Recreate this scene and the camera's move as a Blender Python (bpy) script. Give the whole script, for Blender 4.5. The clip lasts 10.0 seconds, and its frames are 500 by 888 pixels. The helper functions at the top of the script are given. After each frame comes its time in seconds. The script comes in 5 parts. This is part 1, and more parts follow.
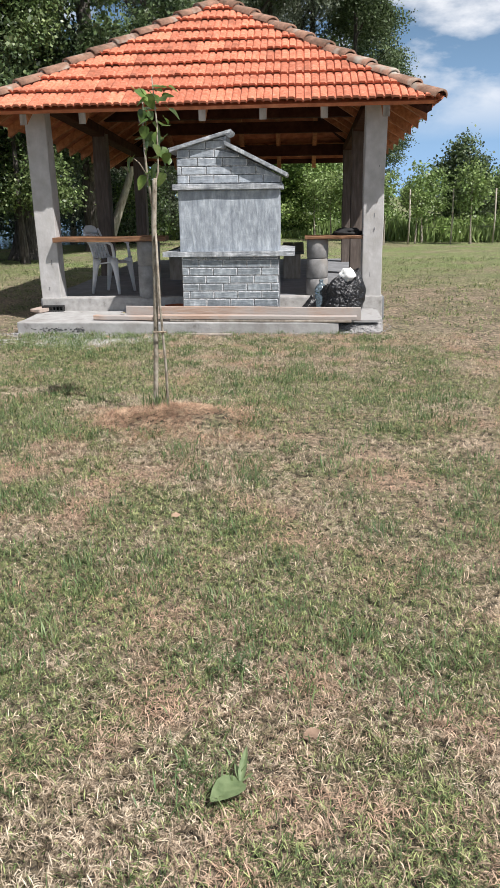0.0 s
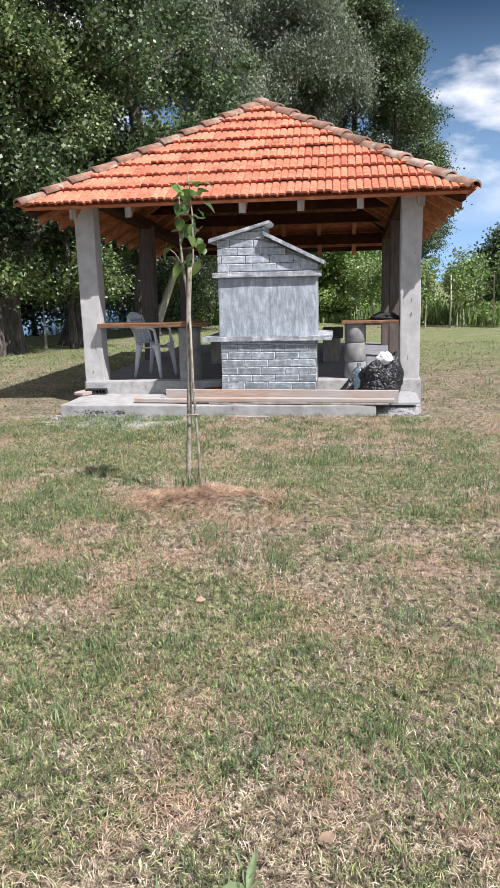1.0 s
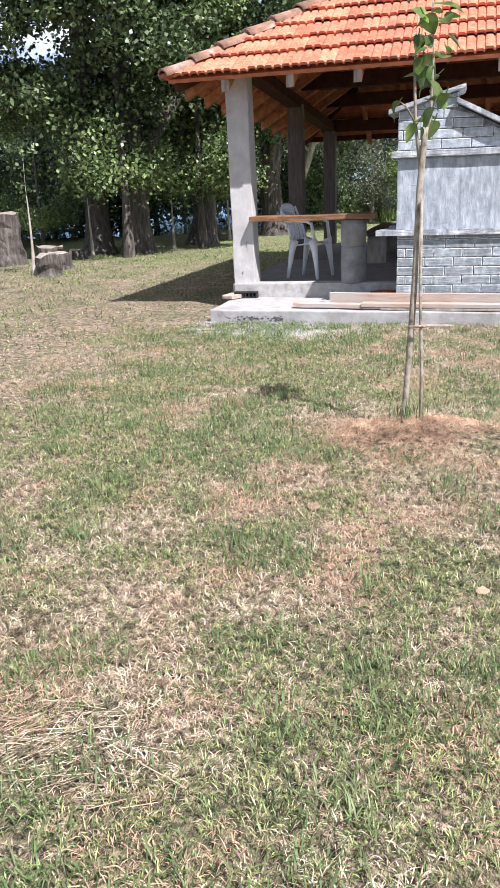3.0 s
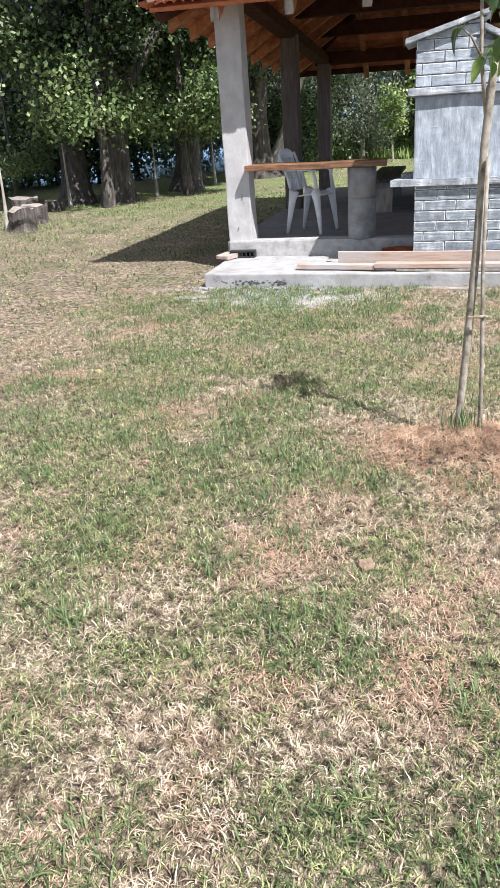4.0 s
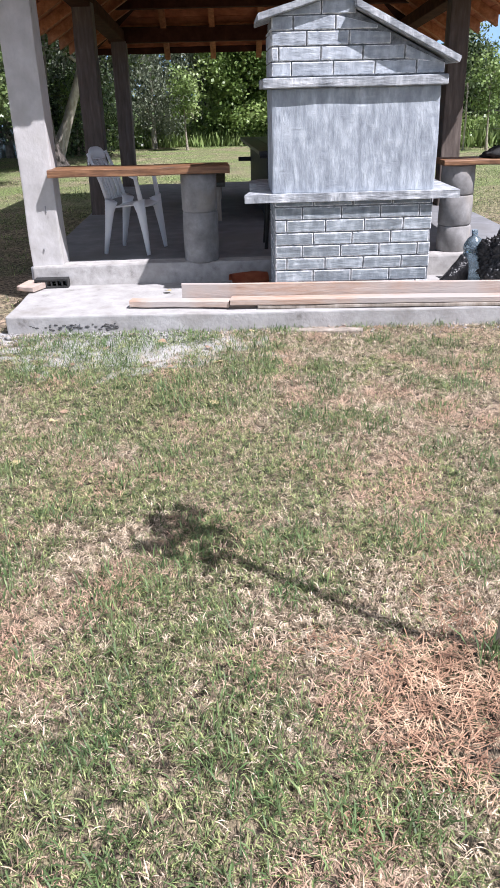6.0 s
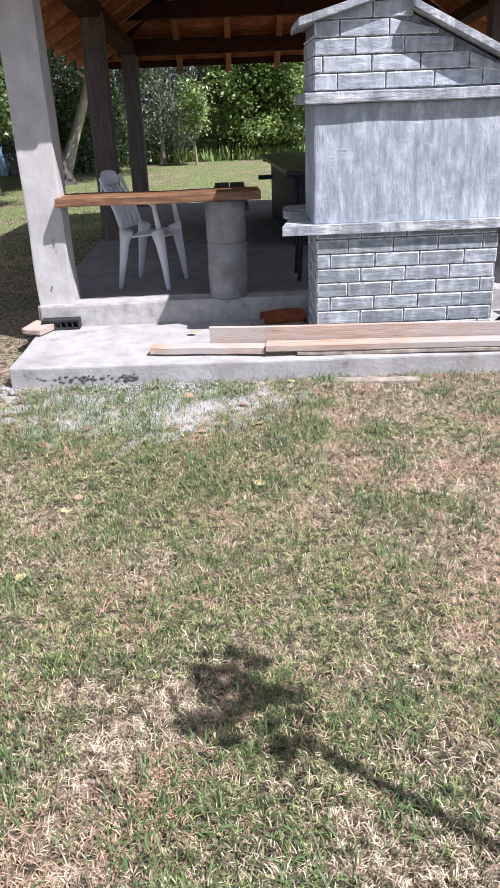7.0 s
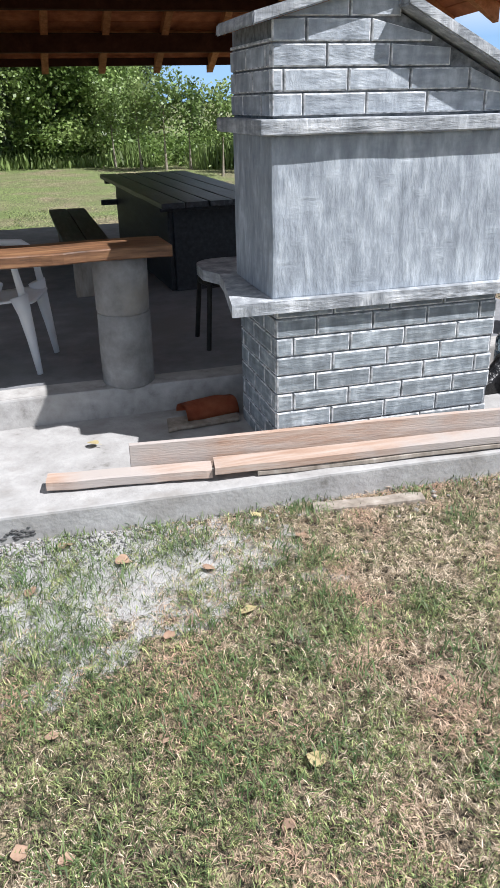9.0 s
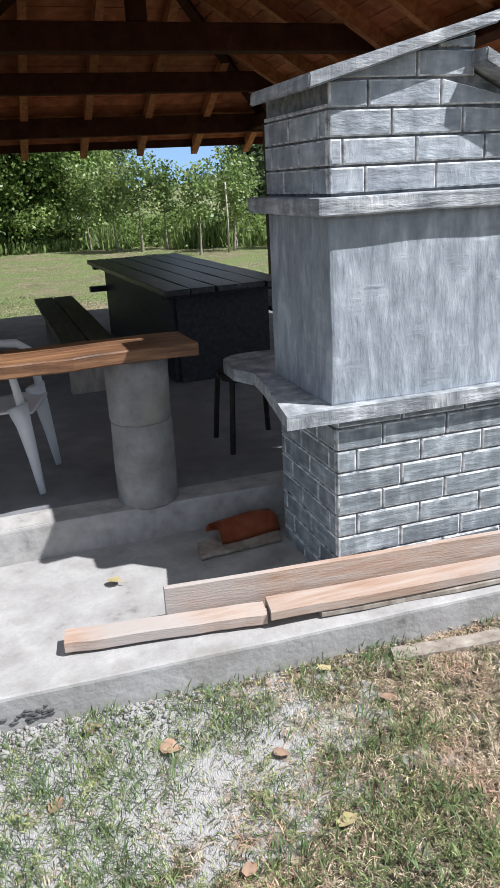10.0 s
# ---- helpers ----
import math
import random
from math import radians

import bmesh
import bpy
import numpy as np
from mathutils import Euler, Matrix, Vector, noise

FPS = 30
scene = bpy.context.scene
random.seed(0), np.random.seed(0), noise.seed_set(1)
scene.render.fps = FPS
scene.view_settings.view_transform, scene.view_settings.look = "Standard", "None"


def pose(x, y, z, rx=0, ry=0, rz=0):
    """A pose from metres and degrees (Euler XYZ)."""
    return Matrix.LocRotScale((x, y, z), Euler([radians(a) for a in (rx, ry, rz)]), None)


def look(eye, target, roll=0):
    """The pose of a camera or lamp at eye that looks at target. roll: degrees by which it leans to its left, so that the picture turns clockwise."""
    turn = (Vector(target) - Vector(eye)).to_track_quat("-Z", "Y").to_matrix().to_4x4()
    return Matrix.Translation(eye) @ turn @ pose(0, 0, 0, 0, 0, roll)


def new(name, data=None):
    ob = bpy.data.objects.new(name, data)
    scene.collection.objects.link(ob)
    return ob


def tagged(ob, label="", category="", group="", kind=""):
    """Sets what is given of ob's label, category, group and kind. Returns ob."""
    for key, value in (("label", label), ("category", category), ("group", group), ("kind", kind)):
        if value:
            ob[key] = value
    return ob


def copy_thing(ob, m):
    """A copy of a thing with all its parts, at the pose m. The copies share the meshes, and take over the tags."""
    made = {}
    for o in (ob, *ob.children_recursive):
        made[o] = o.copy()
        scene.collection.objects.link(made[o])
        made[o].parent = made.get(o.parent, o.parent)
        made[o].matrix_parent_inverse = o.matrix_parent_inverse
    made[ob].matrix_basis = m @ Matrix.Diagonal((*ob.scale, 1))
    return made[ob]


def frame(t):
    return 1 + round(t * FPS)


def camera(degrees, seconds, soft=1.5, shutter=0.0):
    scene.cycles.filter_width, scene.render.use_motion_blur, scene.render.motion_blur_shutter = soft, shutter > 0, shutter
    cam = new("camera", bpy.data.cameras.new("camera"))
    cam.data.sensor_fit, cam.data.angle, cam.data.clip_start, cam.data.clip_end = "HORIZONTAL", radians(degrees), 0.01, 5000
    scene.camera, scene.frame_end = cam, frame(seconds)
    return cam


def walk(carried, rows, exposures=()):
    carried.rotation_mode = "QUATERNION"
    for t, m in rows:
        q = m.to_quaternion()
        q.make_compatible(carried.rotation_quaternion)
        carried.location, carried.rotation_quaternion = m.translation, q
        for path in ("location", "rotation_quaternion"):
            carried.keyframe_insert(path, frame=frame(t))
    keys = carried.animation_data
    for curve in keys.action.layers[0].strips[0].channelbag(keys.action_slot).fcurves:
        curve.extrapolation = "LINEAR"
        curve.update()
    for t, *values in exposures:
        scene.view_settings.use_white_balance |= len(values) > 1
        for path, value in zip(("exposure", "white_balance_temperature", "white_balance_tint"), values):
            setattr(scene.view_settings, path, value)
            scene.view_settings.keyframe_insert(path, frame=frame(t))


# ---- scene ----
cam = camera(35.7, 10.0, 1.15)
PATH = [
    (0, (0.789, -9.003, 1.453), (0.662, -7.1, 0.849), -0.8),
    (0.5, (0.801, -9.027, 1.509), (0.581, -7.082, 1.098), 0.2),
    (1, (0.874, -8.979, 1.457), (0.631, -7.034, 1.057), -1.3),
    (1.5, (0.669, -8.871, 1.413), (0.388, -6.962, 0.885), -1.1),
    (2, (0.43, -8.702, 1.394), (-0.002, -6.833, 0.828), -1.0),
    (2.5, (0.288, -8.386, 1.331), (-0.223, -6.548, 0.728), -2.1),
    (2.7, (0.209, -8.264, 1.334), (-0.31, -6.432, 0.724), -2.0),
    (3.8, (-0.214, -7.413, 1.342), (-0.682, -5.612, 0.608), -3.2),
    (4, (-0.271, -7.284, 1.423), (-0.742, -5.497, 0.658), -3.4),
    (4.2, (-0.322, -7.127, 1.408), (-0.806, -5.349, 0.631), -3.7),
    (4.5, (-0.539, -6.847, 1.433), (-0.905, -5.043, 0.65), -1.6),
    (5, (-0.603, -6.455, 1.421), (-0.781, -4.624, 0.635), -1.0),
    (5.2, (-0.636, -6.245, 1.457), (-0.722, -4.422, 0.638), -0.9),
    (6.3, (-0.93, -5.403, 1.522), (-0.891, -3.58, 0.699), -1.5),
    (6.5, (-0.911, -5.245, 1.499), (-0.894, -3.418, 0.685), -2.2),
    (7, (-1.064, -4.804, 1.555), (-1.046, -2.971, 0.756), -2.3),
    (7.5, (-1.268, -4.359, 1.571), (-1.15, -2.523, 0.784), -0.7),
    (8, (-1.402, -3.927, 1.528), (-1.238, -2.097, 0.738), -1.4),
    (8.5, (-1.433, -3.552, 1.612), (-1.068, -1.776, 0.767), -1.1),
    (9, (-1.601, -3.19, 1.677), (-1.1, -1.431, 0.868), -1.2),
    (9.5, (-1.649, -2.86, 1.67), (-1.077, -1.056, 1.023), -1.7),
    (10, (-1.707, -2.486, 1.676), (-1.121, -0.685, 1.032), -3.0),
]
walk(cam, [(t, look(eye, target, roll)) for t, eye, target, roll in PATH],
     [(0, 0.36, 6440, 11.5), (1, 0.56, 6220, 14.5), (2, 0.92, 6180, 20), (4, 0.84, 6140, 13.5), (4.5, 1.02, 6090, 14.5), (5, 0.75, 6090, 14.5), (6.5, 0.79, 6060, 20), (8, 0.62, 6140, 13.5), (8.5, 0.62, 6140, 12.5), (10, 0.45, 6140, 11.5)])

# ---- light ----
SUN_EL, SUN_AZ = radians(55.2), math.atan2(0.768, -0.640)
world = bpy.data.worlds.new("sky")
scene.world = world
world.use_nodes = True
wn, wl = world.node_tree.nodes, world.node_tree.links
wn.clear()
w_out = wn.new("ShaderNodeOutputWorld")
w_bg = wn.new("ShaderNodeBackground")
w_bg.inputs["Strength"].default_value = 0.019
sky = wn.new("ShaderNodeTexSky")
sky.sky_type = "NISHITA"
sky.sun_disc = False
sky.sun_elevation, sky.sun_rotation = SUN_EL, SUN_AZ
sky.air_density, sky.dust_density, sky.ozone_density = 1.0, 0.6, 3.5
w_geo = wn.new("ShaderNodeTexCoord")
w_map = wn.new("ShaderNodeMapping")
w_map.inputs["Scale"].default_value = (2.2, 2.2, 5.0)
w_map.inputs["Location"].default_value = (0.35, 0.1, 0.3)
w_noise = wn.new("ShaderNodeTexNoise")
w_noise.inputs["Scale"].default_value = 1.6
w_noise.inputs["Detail"].default_value = 9
w_noise.inputs["Roughness"].default_value = 0.55
w_ramp = wn.new("ShaderNodeValToRGB")
w_ramp.color_ramp.elements[0].position, w_ramp.color_ramp.elements[1].position = 0.475, 0.585
w_mix = wn.new("ShaderNodeMixRGB")
w_mix.inputs["Color2"].default_value = (42.0, 42.6, 43.5, 1)
wl.new(w_geo.outputs["Generated"], w_map.inputs["Vector"])
wl.new(w_map.outputs["Vector"], w_noise.inputs["Vector"])
wl.new(w_noise.outputs["Fac"], w_ramp.inputs["Fac"])
w_sep, w_low, w_mul = wn.new("ShaderNodeSeparateXYZ"), wn.new("ShaderNodeMapRange"), wn.new("ShaderNodeMath")
w_low.inputs["From Min"].default_value, w_low.inputs["From Max"].default_value = 0.06, 0.13
w_mul.operation = "MULTIPLY"
wl.new(w_geo.outputs["Generated"], w_sep.inputs["Vector"])
wl.new(w_sep.outputs["Z"], w_low.inputs["Value"])
wl.new(w_ramp.outputs["Color"], w_mul.inputs[0])
wl.new(w_low.outputs["Result"], w_mul.inputs[1])
wl.new(w_mul.outputs["Value"], w_mix.inputs["Fac"])
w_hsv = wn.new("ShaderNodeHueSaturation")
w_hsv.inputs["Saturation"].default_value = 1.3
wl.new(sky.outputs["Color"], w_hsv.inputs["Color"])
w_haze, w_hr = wn.new("ShaderNodeMixRGB"), wn.new("ShaderNodeMapRange")
w_haze.inputs["Color2"].default_value = (17.0, 28.0, 43.0, 1)
w_hr.inputs["From Min"].default_value, w_hr.inputs["From Max"].default_value = 0.0, 0.32
w_hr.inputs["To Min"].default_value, w_hr.inputs["To Max"].default_value = 0.9, 0.0
wl.new(w_sep.outputs["Z"], w_hr.inputs["Value"])
wl.new(w_hr.outputs["Result"], w_haze.inputs["Fac"])
wl.new(w_hsv.outputs["Color"], w_haze.inputs["Color1"])
wl.new(w_haze.outputs["Color"], w_mix.inputs["Color1"])
wl.new(w_mix.outputs["Color"], w_bg.inputs["Color"])
wl.new(w_bg.outputs["Background"], w_out.inputs["Surface"])

sun = new("sun", bpy.data.lights.new("sun", "SUN"))
sun.data.energy, sun.data.angle, sun.data.color = 5.0, radians(0.55), (1.0, 0.965, 0.925)
to_sun = Vector((math.sin(SUN_AZ) * math.cos(SUN_EL), math.cos(SUN_AZ) * math.cos(SUN_EL), math.sin(SUN_EL)))
sun.matrix_world = look(to_sun * 50, (0, 0, 0))

# ---- materials ----
def material(name, colours, scale=8.0, detail=6.0, stretch=(1, 1, 1), rough=0.8, bump=0.3, bump_scale=60.0, bump_dist=0.004,
             metal=0.0, stain=None, stain_scale=1.5, stain_range=(0.5, 0.7), piece=0.0, island=0.0, sheer=0.0, gloss=0.5, turn=0.0):
    """colours: (position, colour) along a noise; stain: a second colour at a larger scale; piece / island: how far single pieces vary;
    sheer: the share of light that passes (leaves)."""
    m = bpy.data.materials.new(name)
    m.use_nodes = True
    n, l = m.node_tree.nodes, m.node_tree.links
    n.clear()
    out, bsdf = n.new("ShaderNodeOutputMaterial"), n.new("ShaderNodeBsdfPrincipled")
    geo, mapping = n.new("ShaderNodeNewGeometry"), n.new("ShaderNodeMapping")
    mapping.inputs["Scale"].default_value = stretch
    mapping.inputs["Rotation"].default_value = (0, 0, radians(turn))
    l.new(geo.outputs["Position"], mapping.inputs["Vector"])
    tex = n.new("ShaderNodeTexNoise")
    tex.inputs["Scale"].default_value, tex.inputs["Detail"].default_value, tex.inputs["Roughness"].default_value = scale, detail, 0.62
    l.new(mapping.outputs["Vector"], tex.inputs["Vector"])
    ramp = n.new("ShaderNodeValToRGB")
    els = ramp.color_ramp.elements
    while len(els) < len(colours):
        els.new(0.5)
    for e, (p, c) in zip(els, colours):
        e.position, e.color = p, (*c, 1)
    l.new(tex.outputs["Fac"], ramp.inputs["Fac"])
    colour = ramp.outputs["Color"]
    if stain:
        big = n.new("ShaderNodeTexNoise")
        big.inputs["Scale"].default_value, big.inputs["Detail"].default_value = stain_scale, 7
        l.new(geo.outputs["Position"], big.inputs["Vector"])
        sr = n.new("ShaderNodeMapRange")
        sr.inputs["From Min"].default_value, sr.inputs["From Max"].default_value = stain_range
        l.new(big.outputs["Fac"], sr.inputs["Value"])
        mix = n.new("ShaderNodeMixRGB")
        mix.inputs["Color2"].default_value = (*stain, 1)
        l.new(sr.outputs["Result"], mix.inputs["Fac"])
        l.new(colour, mix.inputs["Color1"])
        colour = mix.outputs["Color"]
    if piece or island:
        hsv, vary = n.new("ShaderNodeHueSaturation"), n.new("ShaderNodeMapRange")
        spread = piece or island
        vary.inputs["To Min"].default_value, vary.inputs["To Max"].default_value = 1 - spread, 1 + spread
        if piece:
            l.new(n.new("ShaderNodeObjectInfo").outputs["Random"], vary.inputs["Value"])
        else:
            l.new(geo.outputs["Random Per Island"], vary.inputs["Value"])
        l.new(vary.outputs["Result"], hsv.inputs["Value"])
        l.new(colour, hsv.inputs["Color"])
        colour = hsv.outputs["Color"]
    l.new(colour, bsdf.inputs["Base Color"])
    bsdf.inputs["Roughness"].default_value, bsdf.inputs["Metallic"].default_value = rough, metal
    bsdf.inputs["Specular IOR Level"].default_value = gloss
    if bump:
        fine, bn = n.new("ShaderNodeTexNoise"), n.new("ShaderNodeBump")
        fine.inputs["Scale"].default_value, fine.inputs["Detail"].default_value = bump_scale, 5
        l.new(mapping.outputs["Vector"], fine.inputs["Vector"])
        bn.inputs["Strength"].default_value, bn.inputs["Distance"].default_value = bump, bump_dist
        l.new(fine.outputs["Fac"], bn.inputs["Height"])
        l.new(bn.outputs["Normal"], bsdf.inputs["Normal"])
    surf = bsdf.outputs["BSDF"]
    if sheer:
        tr, mx = n.new("ShaderNodeBsdfTranslucent"), n.new("ShaderNodeMixShader")
        l.new(colour, tr.inputs["Color"])
        mx.inputs["Fac"].default_value = sheer
        l.new(surf, mx.inputs[1])
        l.new(tr.outputs["BSDF"], mx.inputs[2])
        surf = mx.outputs["Shader"]
    l.new(surf, out.inputs["Surface"])
    return m


M = {}
M["concrete"] = material("concrete", [(0.26, (0.17, 0.16, 0.15)), (0.40, (0.33, 0.32, 0.305)), (0.55, (0.41, 0.40, 0.385)), (0.75, (0.50, 0.49, 0.475))], 11, 10, rough=0.92,
                         bump=0.5, bump_scale=38, bump_dist=0.006, stain=(0.31, 0.30, 0.285), stain_scale=2.6, stain_range=(0.53, 0.74))
M["post"] = material("limewashed_post_concrete", [(0.24, (0.24, 0.22, 0.20)), (0.34, (0.40, 0.388, 0.375)), (0.55, (0.47, 0.46, 0.45)), (0.75, (0.56, 0.553, 0.543))], 7, 10, stretch=(1.2, 1.2, 0.9),
                     rough=0.92, bump=0.4, bump_scale=34, bump_dist=0.005, stain=(0.40, 0.385, 0.36), stain_scale=3.4, stain_range=(0.54, 0.72))
M["floor"] = material("floor_concrete", [(0.3, (0.15, 0.155, 0.165)), (0.6, (0.225, 0.232, 0.245)), (0.8, (0.31, 0.32, 0.335))], 5, 8, rough=0.85,
                      bump=0.4, bump_scale=50, stain=(0.17, 0.17, 0.172), stain_scale=1.3)
M["post_wood"] = material("weathered_post_wood", [(0.3, (0.07, 0.055, 0.045)), (0.55, (0.125, 0.10, 0.085)), (0.75, (0.20, 0.165, 0.14))], 8, 8,
                          stretch=(3, 3, 0.4), rough=0.85, bump=0.5, bump_scale=30)
M["slab"] = material("limed_slab_concrete", [(0.27, (0.19, 0.182, 0.17)), (0.38, (0.315, 0.309, 0.30)), (0.55, (0.375, 0.37, 0.362)), (0.74, (0.455, 0.45, 0.44))], 7, 10, rough=0.94,
                     bump=0.6, bump_scale=42, bump_dist=0.006, stain=(0.26, 0.248, 0.232), stain_scale=4.0, stain_range=(0.55, 0.72))
M["lime"] = material("lime_screed", [(0.28, (0.30, 0.29, 0.28)), (0.38, (0.31, 0.303, 0.298)), (0.55, (0.35, 0.345, 0.34)), (0.7, (0.42, 0.415, 0.41))], 9, 9, rough=0.95,
                     bump=0.5, bump_scale=60, stain=(0.28, 0.268, 0.255), stain_scale=9, stain_range=(0.56, 0.66))


def brushed(name, dark, mid, light, up=0.5, rough=0.75, piece=0.0, fine=1.0, long=9.0, relief=0.006):
    """Paint dragged on with a dry brush: strokes upwards and across, chosen patch by patch (up: the share that runs upwards)."""
    m = material(name, [(0.30, dark), (0.50, mid), (0.66, light)], 9, 8, rough=rough, bump=0.8, bump_scale=30, bump_dist=relief, piece=piece)
    n, l = m.node_tree.nodes, m.node_tree.links
    geo = next(x for x in n if x.type == "NEW_GEOMETRY")
    ramp = next(x for x in n if x.type == "VALTORGB")

    def streak(scale, detail=4, size=1.0):
        mp, t = n.new("ShaderNodeMapping"), n.new("ShaderNodeTexNoise")
        mp.inputs["Scale"].default_value = scale
        t.inputs["Scale"].default_value, t.inputs["Detail"].default_value, t.inputs["Roughness"].default_value = size, detail, 0.6
        l.new(geo.outputs["Position"], mp.inputs["Vector"])
        l.new(mp.outputs["Vector"], t.inputs["Vector"])
        return t.outputs["Fac"]

    def mixed(a, b, fac):
        x = n.new("ShaderNodeMix")
        x.data_type = "FLOAT"
        if isinstance(fac, float):
            x.inputs[0].default_value = fac
        else:
            l.new(fac, x.inputs[0])
        l.new(a, x.inputs[2])
        l.new(b, x.inputs[3])
        return x.outputs[0]

    mask = n.new("ShaderNodeMapRange")
    mask.inputs["From Min"].default_value, mask.inputs["From Max"].default_value = 0.38 + (0.5 - up) * 0.5, 0.62 + (0.5 - up) * 0.5
    l.new(streak((7, 7, 9), 2), mask.inputs["Value"])
    strokes = mixed(streak((80 * fine / long, 80 * fine / long, 85 * fine), 6), streak((75 * fine, 75 * fine, 75 * fine / long), 6), mask.outputs["Result"])
    total = mixed(strokes, streak((13, 13, 6), 8), 0.55)
    l.new(total, ramp.inputs["Fac"])
    bump = next(x for x in n if x.type == "BUMP")
    l.new(strokes, bump.inputs["Height"])
    return m


M["plaster"] = brushed("brushed_grey_plaster", (0.165, 0.190, 0.217), (0.325, 0.362, 0.404), (0.545, 0.595, 0.635), 0.74, fine=0.30, long=4.0, relief=0.014)
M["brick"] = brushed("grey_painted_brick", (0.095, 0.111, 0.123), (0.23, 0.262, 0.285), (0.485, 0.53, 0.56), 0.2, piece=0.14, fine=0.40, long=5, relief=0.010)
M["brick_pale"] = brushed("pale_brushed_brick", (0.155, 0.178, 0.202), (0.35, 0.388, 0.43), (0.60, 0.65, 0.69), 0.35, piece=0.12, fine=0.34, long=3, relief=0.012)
M["brick_edge"] = material("white_brushed_edge", [(0.32, (0.16, 0.175, 0.19)), (0.47, (0.46, 0.48, 0.495)), (0.62, (0.78, 0.79, 0.80))], 24, 7, rough=0.8, bump=0.4)
M["joint"] = material("dark_joint", [(0.35, (0.09, 0.10, 0.11)), (0.65, (0.26, 0.275, 0.29))], 25, 5, rough=0.9)
M["ledge"] = brushed("brushed_grey_ledge", (0.085, 0.095, 0.105), (0.31, 0.33, 0.35), (0.66, 0.68, 0.695), 0.35, fine=0.5, long=5, relief=0.014)
M["soot"] = material("soot_black", [(0.4, (0.012, 0.012, 0.012)), (0.7, (0.03, 0.03, 0.03))], 12, rough=0.9)
M["dark_stone"] = material("dark_aggregate", [(0.35, (0.04, 0.04, 0.042)), (0.65, (0.13, 0.128, 0.125))], 40, rough=0.85)
M["tile"] = material("clay_roof_tile", [(0.28, (0.33, 0.09, 0.05)), (0.45, (0.53, 0.172, 0.098)), (0.6, (0.61, 0.23, 0.145)), (0.75, (0.70, 0.36, 0.26))], 22, 9, rough=0.9, gloss=0.25,
                     bump=0.35, bump_scale=90, stain=(0.30, 0.11, 0.065), stain_scale=5.0, stain_range=(0.52, 0.74), piece=0.22)
M["tile_far"] = material("clay_roof_tile_joined", [(0.3, (0.40, 0.115, 0.06)), (0.5, (0.55, 0.175, 0.09)), (0.7, (0.66, 0.27, 0.16))], 12, 7,
                         rough=0.75, bump=0.35, bump_scale=90, stain=(0.34, 0.11, 0.06), stain_scale=1.6, island=0.13)
M["hip"] = material("weathered_hip_tile", [(0.3, (0.12, 0.075, 0.05)), (0.5, (0.22, 0.125, 0.085)), (0.72, (0.35, 0.20, 0.14))], 10, 8, rough=0.9,
                    bump=0.5, bump_scale=60, stain=(0.36, 0.33, 0.28), stain_scale=4, stain_range=(0.55, 0.7), piece=0.18)
M["mortar"] = material("lime_mortar", [(0.35, (0.50, 0.46, 0.40)), (0.65, (0.70, 0.66, 0.60))], 20, rough=0.95)
M["rafter"] = material("rafter_wood", [(0.3, (0.24, 0.09, 0.035)), (0.55, (0.42, 0.17, 0.07)), (0.75, (0.52, 0.25, 0.12))], 9, 8, stretch=(2, 2, 2),
                       rough=0.8, piece=0.2)
M["beam"] = material("dark_stained_beam", [(0.3, (0.034, 0.013, 0.009)), (0.6, (0.065, 0.027, 0.017)), (0.8, (0.10, 0.045, 0.028))], 8, 8, rough=0.9, gloss=0.1)
M["deck"] = material("roof_boarding", [(0.3, (0.24, 0.075, 0.03)), (0.55, (0.42, 0.14, 0.06)), (0.75, (0.54, 0.22, 0.10))], 7, 8, stretch=(1, 1, 2), rough=0.8, island=0.2)
M["bench"] = material("varnished_bench_board", [(0.3, (0.06, 0.03, 0.016)), (0.5, (0.185, 0.09, 0.043)), (0.7, (0.33, 0.18, 0.088))], 9, 9,
                      stretch=(0.35, 3, 4), rough=0.55, bump=0.4, bump_scale=30)
M["plank"] = material("raw_sawn_plank", [(0.28, (0.26, 0.15, 0.095)), (0.42, (0.40, 0.275, 0.205)), (0.55, (0.46, 0.355, 0.29)), (0.72, (0.53, 0.455, 0.40))], 8, 8,
                      stretch=(0.3, 3, 4), rough=0.85, bump=0.5, bump_scale=40, stain=(0.42, 0.375, 0.345), stain_scale=2.0, stain_range=(0.44, 0.6), piece=0.1)
M["grey_wood"] = material("weathered_grey_wood", [(0.3, (0.18, 0.15, 0.12)), (0.55, (0.32, 0.28, 0.235)), (0.75, (0.44, 0.40, 0.35))], 8, 8,
                          stretch=(2, 2, 0.5), rough=0.9, bump=0.5, bump_scale=40, piece=0.15)
M["black_wood"] = material("black_painted_wood", [(0.3, (0.012, 0.013, 0.015)), (0.6, (0.03, 0.032, 0.036)), (0.8, (0.06, 0.063, 0.07))], 9, 8,
                           stretch=(3, 0.4, 3), rough=0.55, gloss=0.35, bump=0.3, bump_scale=30)
M["bench_black"] = material("worn_bench_paint", [(0.3, (0.02, 0.024, 0.02)), (0.55, (0.05, 0.058, 0.048)), (0.78, (0.13, 0.14, 0.12))], 10, 9, stretch=(3, 0.4, 3), rough=0.6, bump=0.5, bump_scale=24)
M["table_top"] = material("worn_black_tabletop", [(0.3, (0.012, 0.013, 0.016)), (0.55, (0.035, 0.038, 0.045)), (0.78, (0.12, 0.125, 0.135))], 10, 9,
                          stretch=(3, 0.4, 3), rough=0.38, bump=0.5, bump_scale=24)
